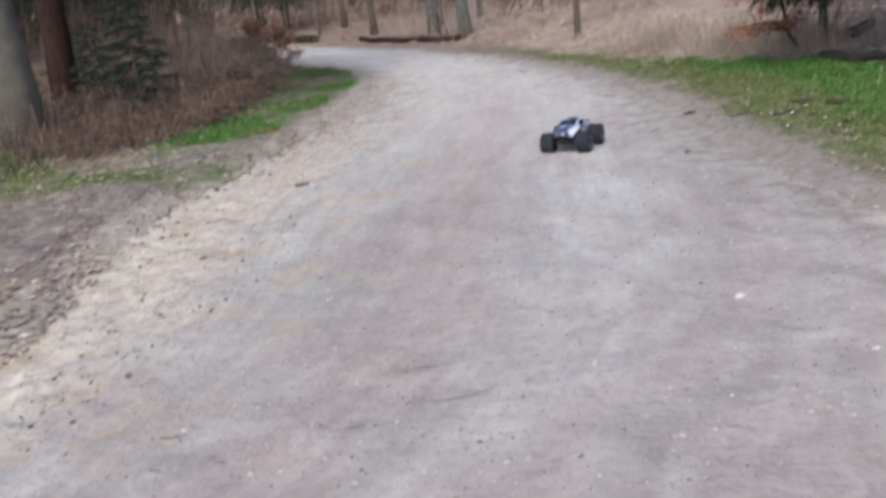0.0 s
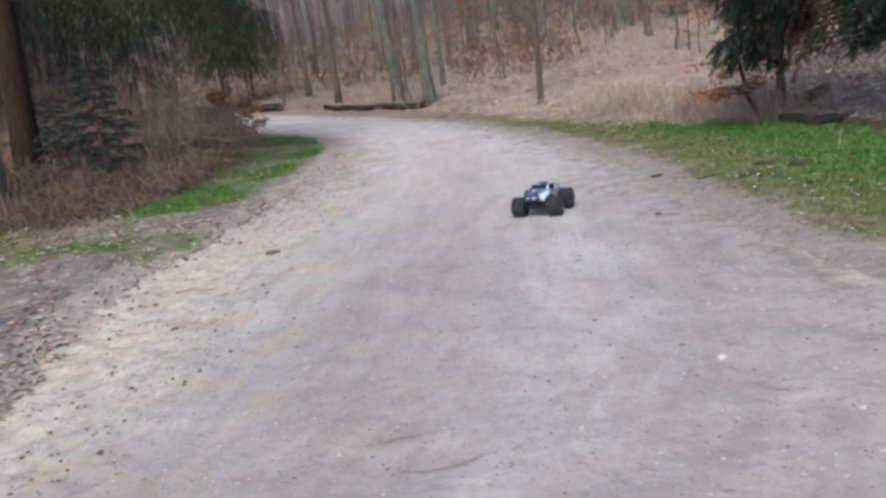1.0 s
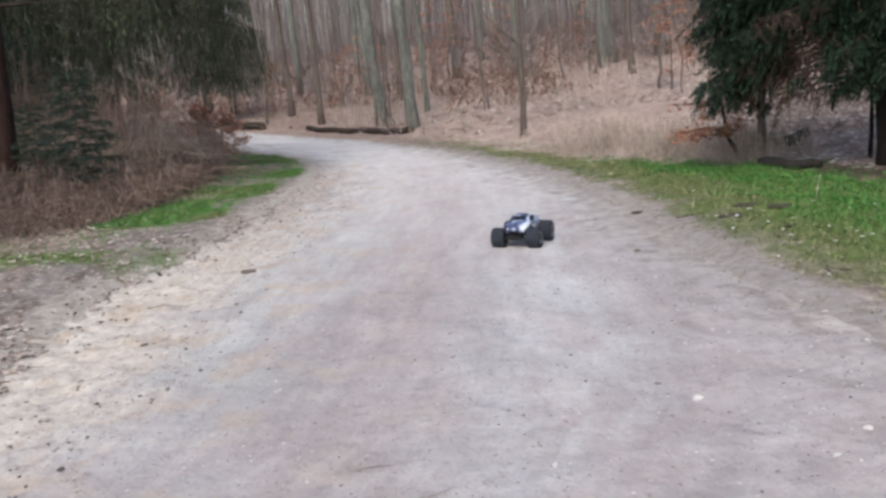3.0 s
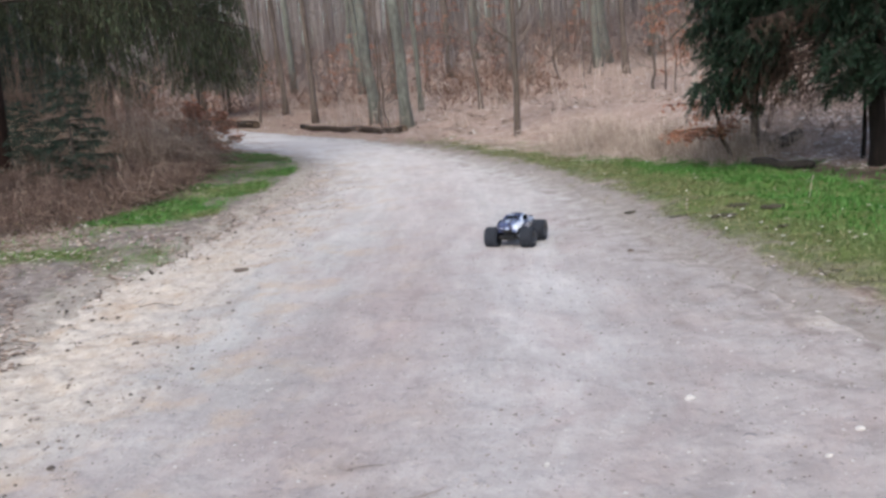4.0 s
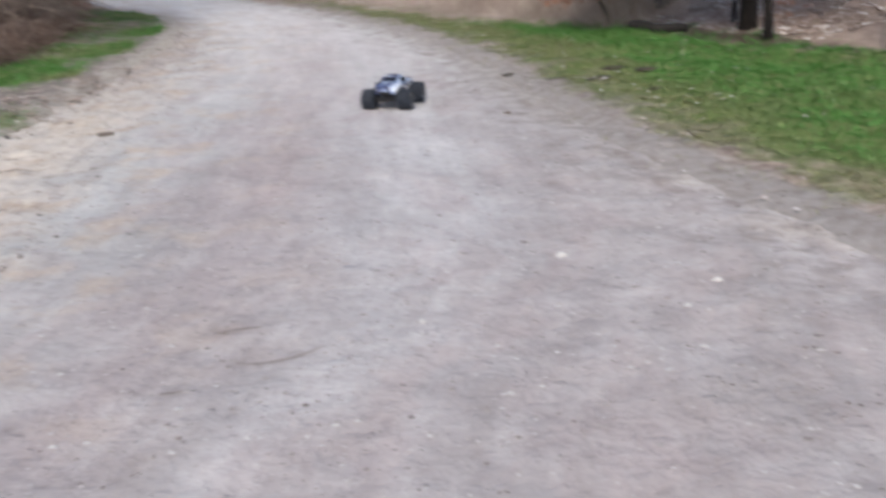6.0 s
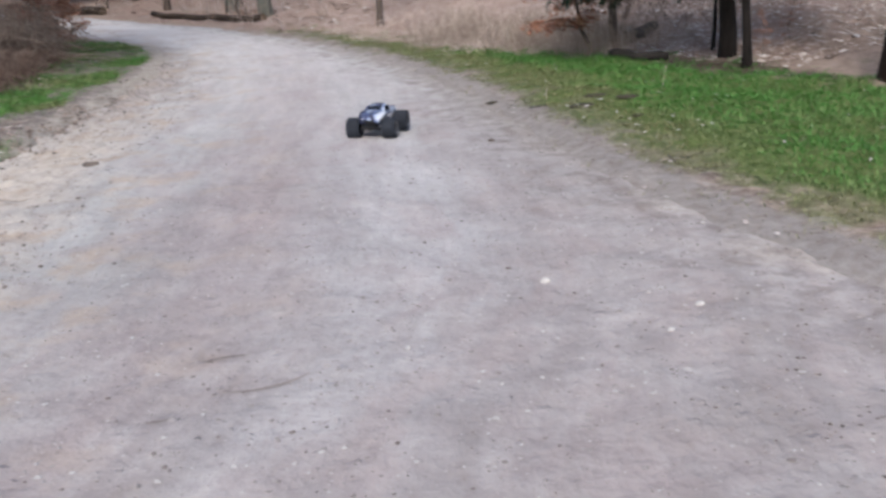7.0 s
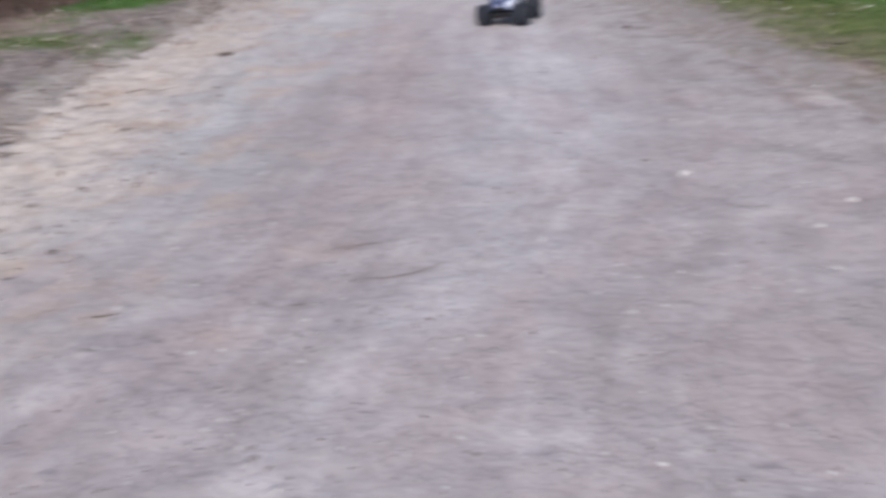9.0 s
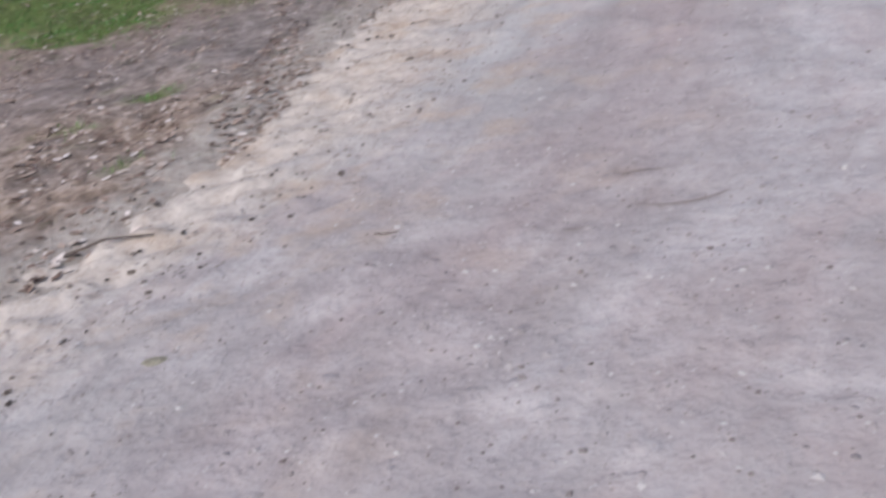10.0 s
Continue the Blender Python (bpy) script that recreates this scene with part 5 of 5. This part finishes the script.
def white_leaf(x, y, size, seed):
    rng = random.Random(seed)
    m = Mesh()
    m.leaf((0, 0, 0), size, rng)
    ob = m.obj("fallen_leaf", BLEACHED)
    ob.matrix_basis = pose(x, y, float(ground_z(x, y)) + 0.035, 0, 0, 0)
    tagged(ob, "single bleached white leaf lying on the grass", "leaf", "bleached leaves on the lawn")


for k, (x, y, size) in enumerate(((2.9, 8.24, 0.02), (2.73, 7.79, 0.024), (3.08, 7.41, 0.03), (2.65, 7.01, 0.024), (2.79, 6.96, 0.026), (2.56, 6.46, 0.022), (2.88, 6.22, 0.024), (2.99, 5.8, 0.03), (3.23, 6.36, 0.02), (3.43, 11.11, 0.035), (2.72, 7.0, 0.018), (3.3, 5.9, 0.022))):
    white_leaf(x, y, size, 300 + k)


def twig(name, label, points, r, material):
    m = Mesh()
    pts = [Vector((x, y, max(float(road_z(x, y)), float(ground_z(x, y))) + r * 0.8)) for x, y in points]
    m.tube(pts, [r * (1 - 0.5 * i / (len(pts) - 1)) for i in range(len(pts))], 6)
    tagged(m.obj(name, material), label, "twig")


twig("twig", "short dark twig lying on the gravel", ((-1.04, 2.93), (-1.0, 2.92), (-0.95, 2.925)), 0.004, DARK_SOIL)
twig("twig", "dark bent stick lying at the litter's edge", ((-2.35, 3.02), (-2.2, 3.08), (-2.0, 3.12)), 0.008, DARK_SOIL)
twig("twig", "thin dark fallen branch at the lawn's edge", ((2.66, 5.28), (2.62, 5.08), (2.65, 4.89), (2.66, 4.66)), 0.005, DARK_SOIL)
twig("twig", "thin root-like stick lying on the sand", ((-1.59, 6.27), (-1.5, 6.31), (-1.37, 6.33), (-1.24, 6.38)), 0.0035, DARK_SOIL)
twig("twig", "thin side twig of a fallen branch", ((2.64, 4.95), (2.72, 4.85), (2.76, 4.74)), 0.003, DARK_SOIL)


def tyre_marks():
    """Shallow dark scrapes that small tyres left in the gravel."""
    m = Mesh()
    for cx, cy, rad, a0, a1 in ((0.0, 3.2, 0.285, -1.97, -0.95), (-0.15, 2.95, 0.28, 1.75, 1.15), (-0.36, 3.1, 0.3, -1.62, -1.3)):
        for k in range(14):
            q = a0 + (a1 - a0) * k / 13
            w = 0.007 * math.sin(3.14 * (k + 0.5) / 14) + 0.002
            for s in (-1, 1):
                x, y = cx + (rad + s * w) * math.cos(q), cy + (rad + s * w) * math.sin(q)
                m.v.append((x, y, float(road_z(x, y)) + 0.003))
            if k:
                n = len(m.v)
                m.f.append((n - 4, n - 2, n - 1, n - 3))
    tagged(m.obj("tyre_marks", simple("scraped_soil", (0.25, 0.215, 0.205), 0.95, 0.3, 40)), "faint dark curved tyre scrapes in the gravel", "tyre marks", kind="stuff")


tyre_marks()


def crumbs(name, label, seed, count, spot, sizes, material):
    rng = random.Random(seed)
    m = Mesh()
    for x, y, z in on_ground((spot(rng) for _ in range(count)), True):
        m.lump((x, y, z), rng.choice(sizes) * rng.uniform(0.7, 1.25), rng)
    tagged(m.obj(name, material), label, "gravel", kind="stuff")


def on_gravel(rng):
    y = 1.1 + 8.0 * rng.random() ** 1.8
    return rng.uniform(float(left_edge(y)) - 0.3, float(right_edge(y))), y


def on_sand(rng):
    y = 1.1 + 11.0 * rng.random() ** 1.4
    a = float(sand_edge(y))
    return a - 0.7 + (float(left_edge(y)) - a + 0.95) * rng.random(), y


def on_right_side(rng):
    y = 1.1 + 7.0 * rng.random() ** 1.3
    return float(right_edge(y)) + 0.3 - 1.5 * rng.random() ** 1.2, y


crumbs("grit", "loose grit and crumbs on the gravel", 101, 11000, on_gravel, (0.002, 0.003, 0.003, 0.004, 0.005, 0.007), CRUMB)
crumbs("sand_crumbs", "dark soil crumbs and bark bits on the sand", 102, 3600, on_sand, (0.003, 0.004, 0.004, 0.006, 0.008, 0.013), DARK_CRUMB)
def on_sand_lip(rng):
    y = rng.choice((5.6, 6.7, 7.9, 9.2, 10.0, 11.2, 12.4, 13.6)) + rng.gauss(0, 0.35)
    return float(sand_edge(y)) + 0.05 + rng.gauss(0, 0.17), y


crumbs("lip_clods", "dark clods of turf and soil along the sand's lip", 105, 330, on_sand_lip, (0.006, 0.008, 0.010, 0.014, 0.02), DARK_CRUMB)
crumbs("edge_crumbs", "dark soil crumbs along the lawn's edge", 103, 1700, on_right_side, (0.002, 0.003, 0.004, 0.005, 0.008), DARK_CRUMB)
crumbs("dark_grit", "sparse dark grit scattered over the gravel", 106, 1900, on_gravel, (0.002, 0.003, 0.003, 0.004, 0.006), DARK_CRUMB)


def on_near_gravel(rng):
    y = 1.2 + 4.6 * rng.random() ** 1.5
    return rng.uniform(float(left_edge(y)) - 0.2, float(right_edge(y))), y


crumbs("pebbles", "small half-buried pebbles in the gravel", 107, 2600, on_near_gravel, (0.005, 0.006, 0.007, 0.009, 0.012), CRUMB)


def verge_twigs():
    rng = random.Random(104)
    m = Mesh()
    for x, y, z in on_ground((on_left_verge(rng) for _ in range(420)), True):
        q, l = rng.uniform(0, 6.28), rng.uniform(0.04, 0.16)
        r = rng.uniform(0.002, 0.004)
        m.tube([(x, y, z + r), (x + 0.5 * l * math.cos(q), y + 0.5 * l * math.sin(q), z + 0.015), (x + l * math.cos(q + 0.3), y + l * math.sin(q + 0.3), z + r)], [r, r, r * 0.6], 4)
    tagged(m.obj("fallen_twigs", TANGLE), "short fallen twigs among the leaves", "twigs", kind="stuff")


verge_twigs()


# ---- the model truck ----
TYRE = simple("matt_black_rubber", (0.022, 0.026, 0.036), 0.75, 0.35, 45, 0.003, spec=0.35)
RIM = simple("dusty_black_rim", (0.028, 0.028, 0.032), 0.45, 0.3, 40, spec=0.5)
RIM_EDGE = simple("grey_rim_edge", (0.34, 0.34, 0.36), 0.4, 0.2, 40, metal=0.4)
def camo_paint():
    """Blue and silver flame-like patches over dark navy."""
    m, nt, b = nodes_of("blue_silver_patchwork_paint")
    n = noise_tex(nt, 9, 2, 0.5, (0.55, 1.5, 1))
    c = ramp(nt, n, (0.36, (0.012, 0.014, 0.035)), (0.42, (0.05, 0.065, 0.16)), (0.47, (0.18, 0.23, 0.36)), (0.53, (0.42, 0.48, 0.59)), (0.62, (0.62, 0.65, 0.71)))
    nt.links.new(c, b.inputs["Base Color"])
    b.inputs["Roughness"].default_value = 0.3
    b.inputs["Specular IOR Level"].default_value = 0.6
    bump(nt, b, noise_tex(nt, 60, 3, 0.6), 0.15, 0.001)
    return m


SHELL = camo_paint()
PALE = simple("pale_blue_paint", (0.48, 0.53, 0.63), 0.3, 0.3, 30, spec=0.6)
NAVY = simple("navy_paint", (0.022, 0.024, 0.06), 0.3, 0.4, 25, spec=0.6)
GLASS = simple("dark_window_paint", (0.012, 0.013, 0.02), 0.15, 0.3, 20, spec=0.7)
WHITE = simple("white_decal", (0.72, 0.70, 0.74), 0.4, 0.12, 30)
RED = simple("red_tail_paint", (0.42, 0.03, 0.035), 0.3, 0.2, 30)
PLASTIC = simple("black_plastic", (0.016, 0.016, 0.018), 0.5, 0.3, 40)
STEEL = simple("dull_steel", (0.42, 0.41, 0.40), 0.35, 0.2, 60, metal=0.8)


def rbox(sx, sy, sz, at=(0, 0, 0), bevel=0.004, turn=None):
    bm = bmesh.new()
    bmesh.ops.create_cube(bm, size=1.0)
    bmesh.ops.scale(bm, vec=(sx, sy, sz), verts=bm.verts)
    if bevel:
        bmesh.ops.bevel(bm, geom=bm.edges[:], offset=min(bevel, 0.4 * min(sx, sy, sz)), segments=2, affect="EDGES", profile=0.5)
    if turn:
        bmesh.ops.transform(bm, matrix=turn, verts=bm.verts)
    bmesh.ops.translate(bm, vec=at, verts=bm.verts)
    return bm


def lathe(profile, segments=32):
    """A ring turned about the y axis from pairs of (y, radius)."""
    bm = bmesh.new()
    rings = []
    for y, r in profile:
        rings.append([bm.verts.new((r * math.cos(6.28319 * k / segments), y, r * math.sin(6.28319 * k / segments))) for k in range(segments)])
    for r0, r1 in zip(rings, rings[1:]):
        for k in range(segments):
            bm.faces.new((r0[k], r0[(k + 1) % segments], r1[(k + 1) % segments], r1[k]))
    bmesh.ops.recalc_face_normals(bm, faces=bm.faces)
    return bm


def rod(a, b, r, sides=8):
    m = Mesh()
    m.tube([a, b], [r, r], sides)
    bm = bmesh.new()
    vs = [bm.verts.new(p) for p in m.v]
    for f in m.f:
        bm.faces.new([vs[i] for i in f])
    return bm


def tyre_mesh(r, w):
    bm = lathe(((-w * 0.50, r * 0.60), (-w * 0.54, r * 0.74), (-w * 0.50, r * 0.92), (-w * 0.36, r * 0.985), (0, r), (w * 0.36, r * 0.985), (w * 0.50, r * 0.92), (w * 0.54, r * 0.74), (w * 0.50, r * 0.60), (w * 0.3, r * 0.56), (-w * 0.3, r * 0.56), (-w * 0.50, r * 0.60)), 40)
    # blocks of the tread
    for row, y in enumerate((-0.36, -0.18, 0.0, 0.18, 0.36)):
        for k in range(26):
            q = 6.28319 * (k + 0.5 * (row % 2)) / 26
            b = rbox(0.002, w * 0.14, 0.013, bevel=0.0)
            turn = Matrix.Rotation(-q, 4, "Y")
            bmesh.ops.translate(b, vec=(r * (0.997 if abs(y) < 0.3 else 0.985), y * w, 0), verts=b.verts)
            bmesh.ops.transform(b, matrix=turn, verts=b.verts)
            me = bpy.data.meshes.new("block")
            b.to_mesh(me)
            b.free()
            bm.from_mesh(me)
            bpy.data.meshes.remove(me)
    return bm


def model_truck(at):
    """A small radio-controlled monster truck; its front looks along +x."""
    root = thing("model_truck", "small radio-controlled monster truck, pale blue over navy, big black tyres", "toy truck", at=at)
    WB, TR, R, W = 0.300, 0.285, 0.079, 0.098

    def near(s, c, w):
        return max(0.0, 1 - ((s - c) / w) ** 2) ** 0.5

    # shell: stations along the length with sill, shoulder and top heights and half widths
    stations = np.linspace(-0.205, 0.205, 83)

    def top(s):
        return float(np.interp(s, (-0.205, -0.19, -0.075, -0.062, -0.05, 0.035, 0.085, 0.185, 0.2, 0.205), (0.160, 0.182, 0.186, 0.205, 0.232, 0.236, 0.196, 0.182, 0.165, 0.15)))

    def shoulder(s):
        return float(np.interp(s, (-0.205, -0.19, -0.06, 0.09, 0.19, 0.205), (0.152, 0.176, 0.183, 0.186, 0.172, 0.145)))

    def sill(s):
        arch = max(near(s, -WB / 2, 0.072), near(s, WB / 2, 0.072))
        return 0.112 + 0.046 * arch

    def half(s):
        return float(np.interp(s, (-0.205, -0.18, -0.05, 0.05, 0.17, 0.205), (0.082, 0.095, 0.094, 0.094, 0.093, 0.075)))

    def roof_half(s):
        return float(np.interp(s, (-0.205, -0.08, -0.05, 0.03, 0.09, 0.205), (0.072, 0.076, 0.062, 0.062, 0.074, 0.06)))

    upper, lower = bmesh.new(), bmesh.new()

    def loft(bm, ring):
        rows = [[bm.verts.new((s, y, z)) for y, z in ring(s)] for s in stations]
        for a, b in zip(rows, rows[1:]):
            for k in range(len(a) - 1):
                bm.faces.new((a[k], b[k], b[k + 1], a[k + 1]))
        return rows

    def over(s):
        h, t, z1, z2 = half(s), roof_half(s), shoulder(s), top(s)
        zm = z1 - 0.018
        right = [(h, zm), (h - 0.004, z1), ((h + t) / 2, (z1 + z2) / 2 + 0.002), (t, z2 - 0.003), (t * 0.6, z2 + 0.002)]
        return [(-y, z) for y, z in right] + [(0, z2 + 0.003)] + right[::-1]

    rows = loft(upper, over)
    for row in (rows[0], rows[-1]):
        upper.faces.new(row if row is rows[0] else row[::-1])
    bmesh.ops.recalc_face_normals(upper, faces=upper.faces)
    shell = part("shell", upper, SHELL, root, "pale blue and silver painted upper shell", True)

    for side in (-1, 1):
        bm = bmesh.new()
        line = []
        for s in stations:
            zs, z0 = shoulder(s) - 0.017, sill(s)
            z0 = min(z0, zs - 0.004)
            h = half(s) + 0.0015
            line.append([bm.verts.new((s, side * (h - 0.006), z0)), bm.verts.new((s, side * (h + 0.001), (z0 + zs) / 2)), bm.verts.new((s, side * h, zs)), bm.verts.new((s, side * (h - 0.008), zs)), bm.verts.new((s, side * (h - 0.012), z0))])
        for a, b in zip(line, line[1:]):
            for k in range(5):
                j = (k + 1) % 5
                bm.faces.new((a[k], b[k], b[j], a[j]))
        bm.faces.new(line[0])
        bm.faces.new(line[-1])
        bmesh.ops.recalc_face_normals(bm, faces=bm.faces)
        panel = part("side_panel", bm, NAVY, root, "navy side panel with pale blocky marks", True)
        # unreadable lettering as plain bars
        for x0, x1, z0, z1 in ((-0.048, 0.052, 0.147, 0.161), (-0.055, 0.045, 0.123, 0.137)):
            for k in range(5):
                a = x0 + (x1 - x0) * k / 5
                part("mark", rbox((x1 - x0) / 5 * 0.82, 0.002, (z1 - z0) * (0.8 + 0.2 * (k % 2)), (a + 0.01, side * 0.0968, (z0 + z1) / 2), 0), WHITE, panel)
        # slanted pale flashes behind the cab
        for k in range(3):
            part("flash", rbox(0.008, 0.002, 0.026, (-0.078 - 0.017 * k, side * 0.0966, 0.160), 0, Matrix.Rotation(0.5, 4, "Y")), PALE, panel)
        # side window
        bm = bmesh.new()
        quad = [(-0.042, 0.192), (0.066, 0.194), (0.03, 0.224), (-0.042, 0.224)]
        vs = []
        for depth in (0.0, -0.006):
            for x, z in quad:
                u = (z - 0.186) / 0.05
                y = 0.0905 + (0.0625 - 0.0905) * min(1, max(0, u)) + 0.0035 + depth
                vs.append(bm.verts.new((x, side * y, z)))
        bm.faces.new(vs[:4])
        bm.faces.new(vs[4:][::-1])
        for k in range(4):
            j = (k + 1) % 4
            bm.faces.new((vs[k], vs[j], vs[4 + j], vs[4 + k]))
        bmesh.ops.recalc_face_normals(bm, faces=bm.faces)
        part("side_window", bm, GLASS, root, "dark painted side window")
        part("headlight", rbox(0.006, 0.03, 0.012, (0.2, side * 0.048, 0.153), 0.002), WHITE, root, "pale painted headlight")
        part("tail_light", rbox(0.006, 0.018, 0.02, (-0.206, side * 0.066, 0.155), 0.002), RED, root, "red painted tail light")
    slope = Matrix.Rotation(math.atan2(0.04, 0.05), 4, "Y")
    part("windscreen", rbox(0.050, 0.112, 0.004, (0.0605, 0, 0.2195), 0.0015, slope), GLASS, root, "dark painted windscreen")
    for k in range(3):
        part("light_bar", rbox(0.01, 0.024, 0.006, (0.046, -0.036 + 0.036 * k, 0.236), 0.002), SHELL, root)
    part("rear_window", rbox(0.018, 0.105, 0.003, (-0.0595, 0, 0.2135), 0.001, Matrix.Rotation(-1.14, 4, "Y")), GLASS, root)
    part("roof_panel", rbox(0.062, 0.075, 0.003, (-0.008, 0, 0.2385), 0.001, Matrix.Rotation(0.045, 4, "Y")), NAVY, root, "dark roof panel")
    part("hood_stripe", rbox(0.085, 0.026, 0.003, (0.135, 0, 0.1925), 0.001, Matrix.Rotation(0.14, 4, "Y")), NAVY, root, "navy stripe on the bonnet")
    part("grille", rbox(0.005, 0.075, 0.022, (0.206, 0, 0.136), 0.002), PLASTIC, root)
    part("tailgate_mark", rbox(0.004, 0.06, 0.016, (-0.2065, 0, 0.166), 0.001), NAVY, root)
    for x in (-0.135, 0.13):
        for y in (-0.045, 0.045):
            part("body_post", rod((x, y, 0.17), (x, y, 0.205), 0.003), PLASTIC, root)
    part("wing_edge", rbox(0.02, 0.17, 0.006, (-0.195, 0, 0.186), 0.002), NAVY, root)
    # running gear
    part("chassis", rbox(0.30, 0.07, 0.03, (0, 0, 0.092), 0.008), PLASTIC, root, "black plastic chassis")
    part("skid_plate", rbox(0.36, 0.05, 0.006, (0, 0, 0.074), 0.002), PLASTIC, root)
    part("motor", lathe(((-0.03, 0.0), (-0.03, 0.018), (0.03, 0.018), (0.03, 0.0)), 16), STEEL, root, "dull steel motor").matrix_basis = pose(-0.03, 0.0, 0.115)
    for x, w in ((0.222, 0.12), (-0.222, 0.10)):
        part("bumper", rbox(0.016, w, 0.014, (x, 0, 0.098), 0.005), PLASTIC, root)
        for y in (-0.03, 0.03):
            part("bumper_stay", rod((x, y, 0.098), (x * 0.72, y, 0.092), 0.004), PLASTIC, root)
    part("wheelie_bar", rod((-0.222, 0.0, 0.096), (-0.262, 0.0, 0.082), 0.005), PLASTIC, root)
    first = None
    for ax in (1, -1):
        x = ax * WB / 2
        part("axle", rod((x, -TR / 2, R), (x, TR / 2, R), 0.006), PLASTIC, root)
        part("shock_tower", rbox(0.008, 0.10, 0.055, (x - ax * 0.02, 0, 0.125), 0.003), PLASTIC, root)
        for side in (-1, 1):
            part("wishbone", rbox(0.05, 0.085, 0.008, (x, side * 0.072, R - 0.006), 0.003), PLASTIC, root)
            part("shock", rod((x - ax * 0.02, side * 0.042, 0.15), (x - ax * 0.012, side * 0.09, R), 0.008, 10), PLASTIC, root, "dark spring damper")
            m = Matrix.Translation((x, side * TR / 2, R)) @ Matrix.Rotation(0 if side > 0 else math.pi, 4, "Z")
            if first is None:
                wheel = part("wheel", lathe(((-0.01, 0.0), (-0.01, 0.022), (0.0, 0.026), (0.01, 0.022), (0.01, 0.0)), 20), PLASTIC, root)
                part("tyre", tyre_mesh(R, W), TYRE, wheel, "wide black rubber tyre with blocky tread", True)
                part("rim", lathe(((-W * 0.3, R * 0.52), (-W * 0.3, R * 0.55), (W * 0.47, R * 0.60), (W * 0.47, R * 0.54), (W * 0.1, R * 0.46), (-W * 0.02, R * 0.30), (-W * 0.02, 0.0)), 36), RIM, wheel, "deep black rim", True)
                part("rim_edge", lathe(((W * 0.46, R * 0.545), (W * 0.50, R * 0.56), (W * 0.50, R * 0.615), (W * 0.46, R * 0.62)), 36), RIM_EDGE, wheel, "grey rim edge", True)
                part("hub_nut", lathe(((-0.004, 0.010), (W * 0.14, 0.010), (W * 0.14, 0.0)), 6), STEEL, wheel)
                wheel.matrix_basis = m
                first = wheel
            else:
                copy_thing(first, m)
    return root


TX, TY = 1.13, 7.14
model_truck(pose(TX, TY, float(road_z(TX, TY)) - 0.002, 0, 0, -118))
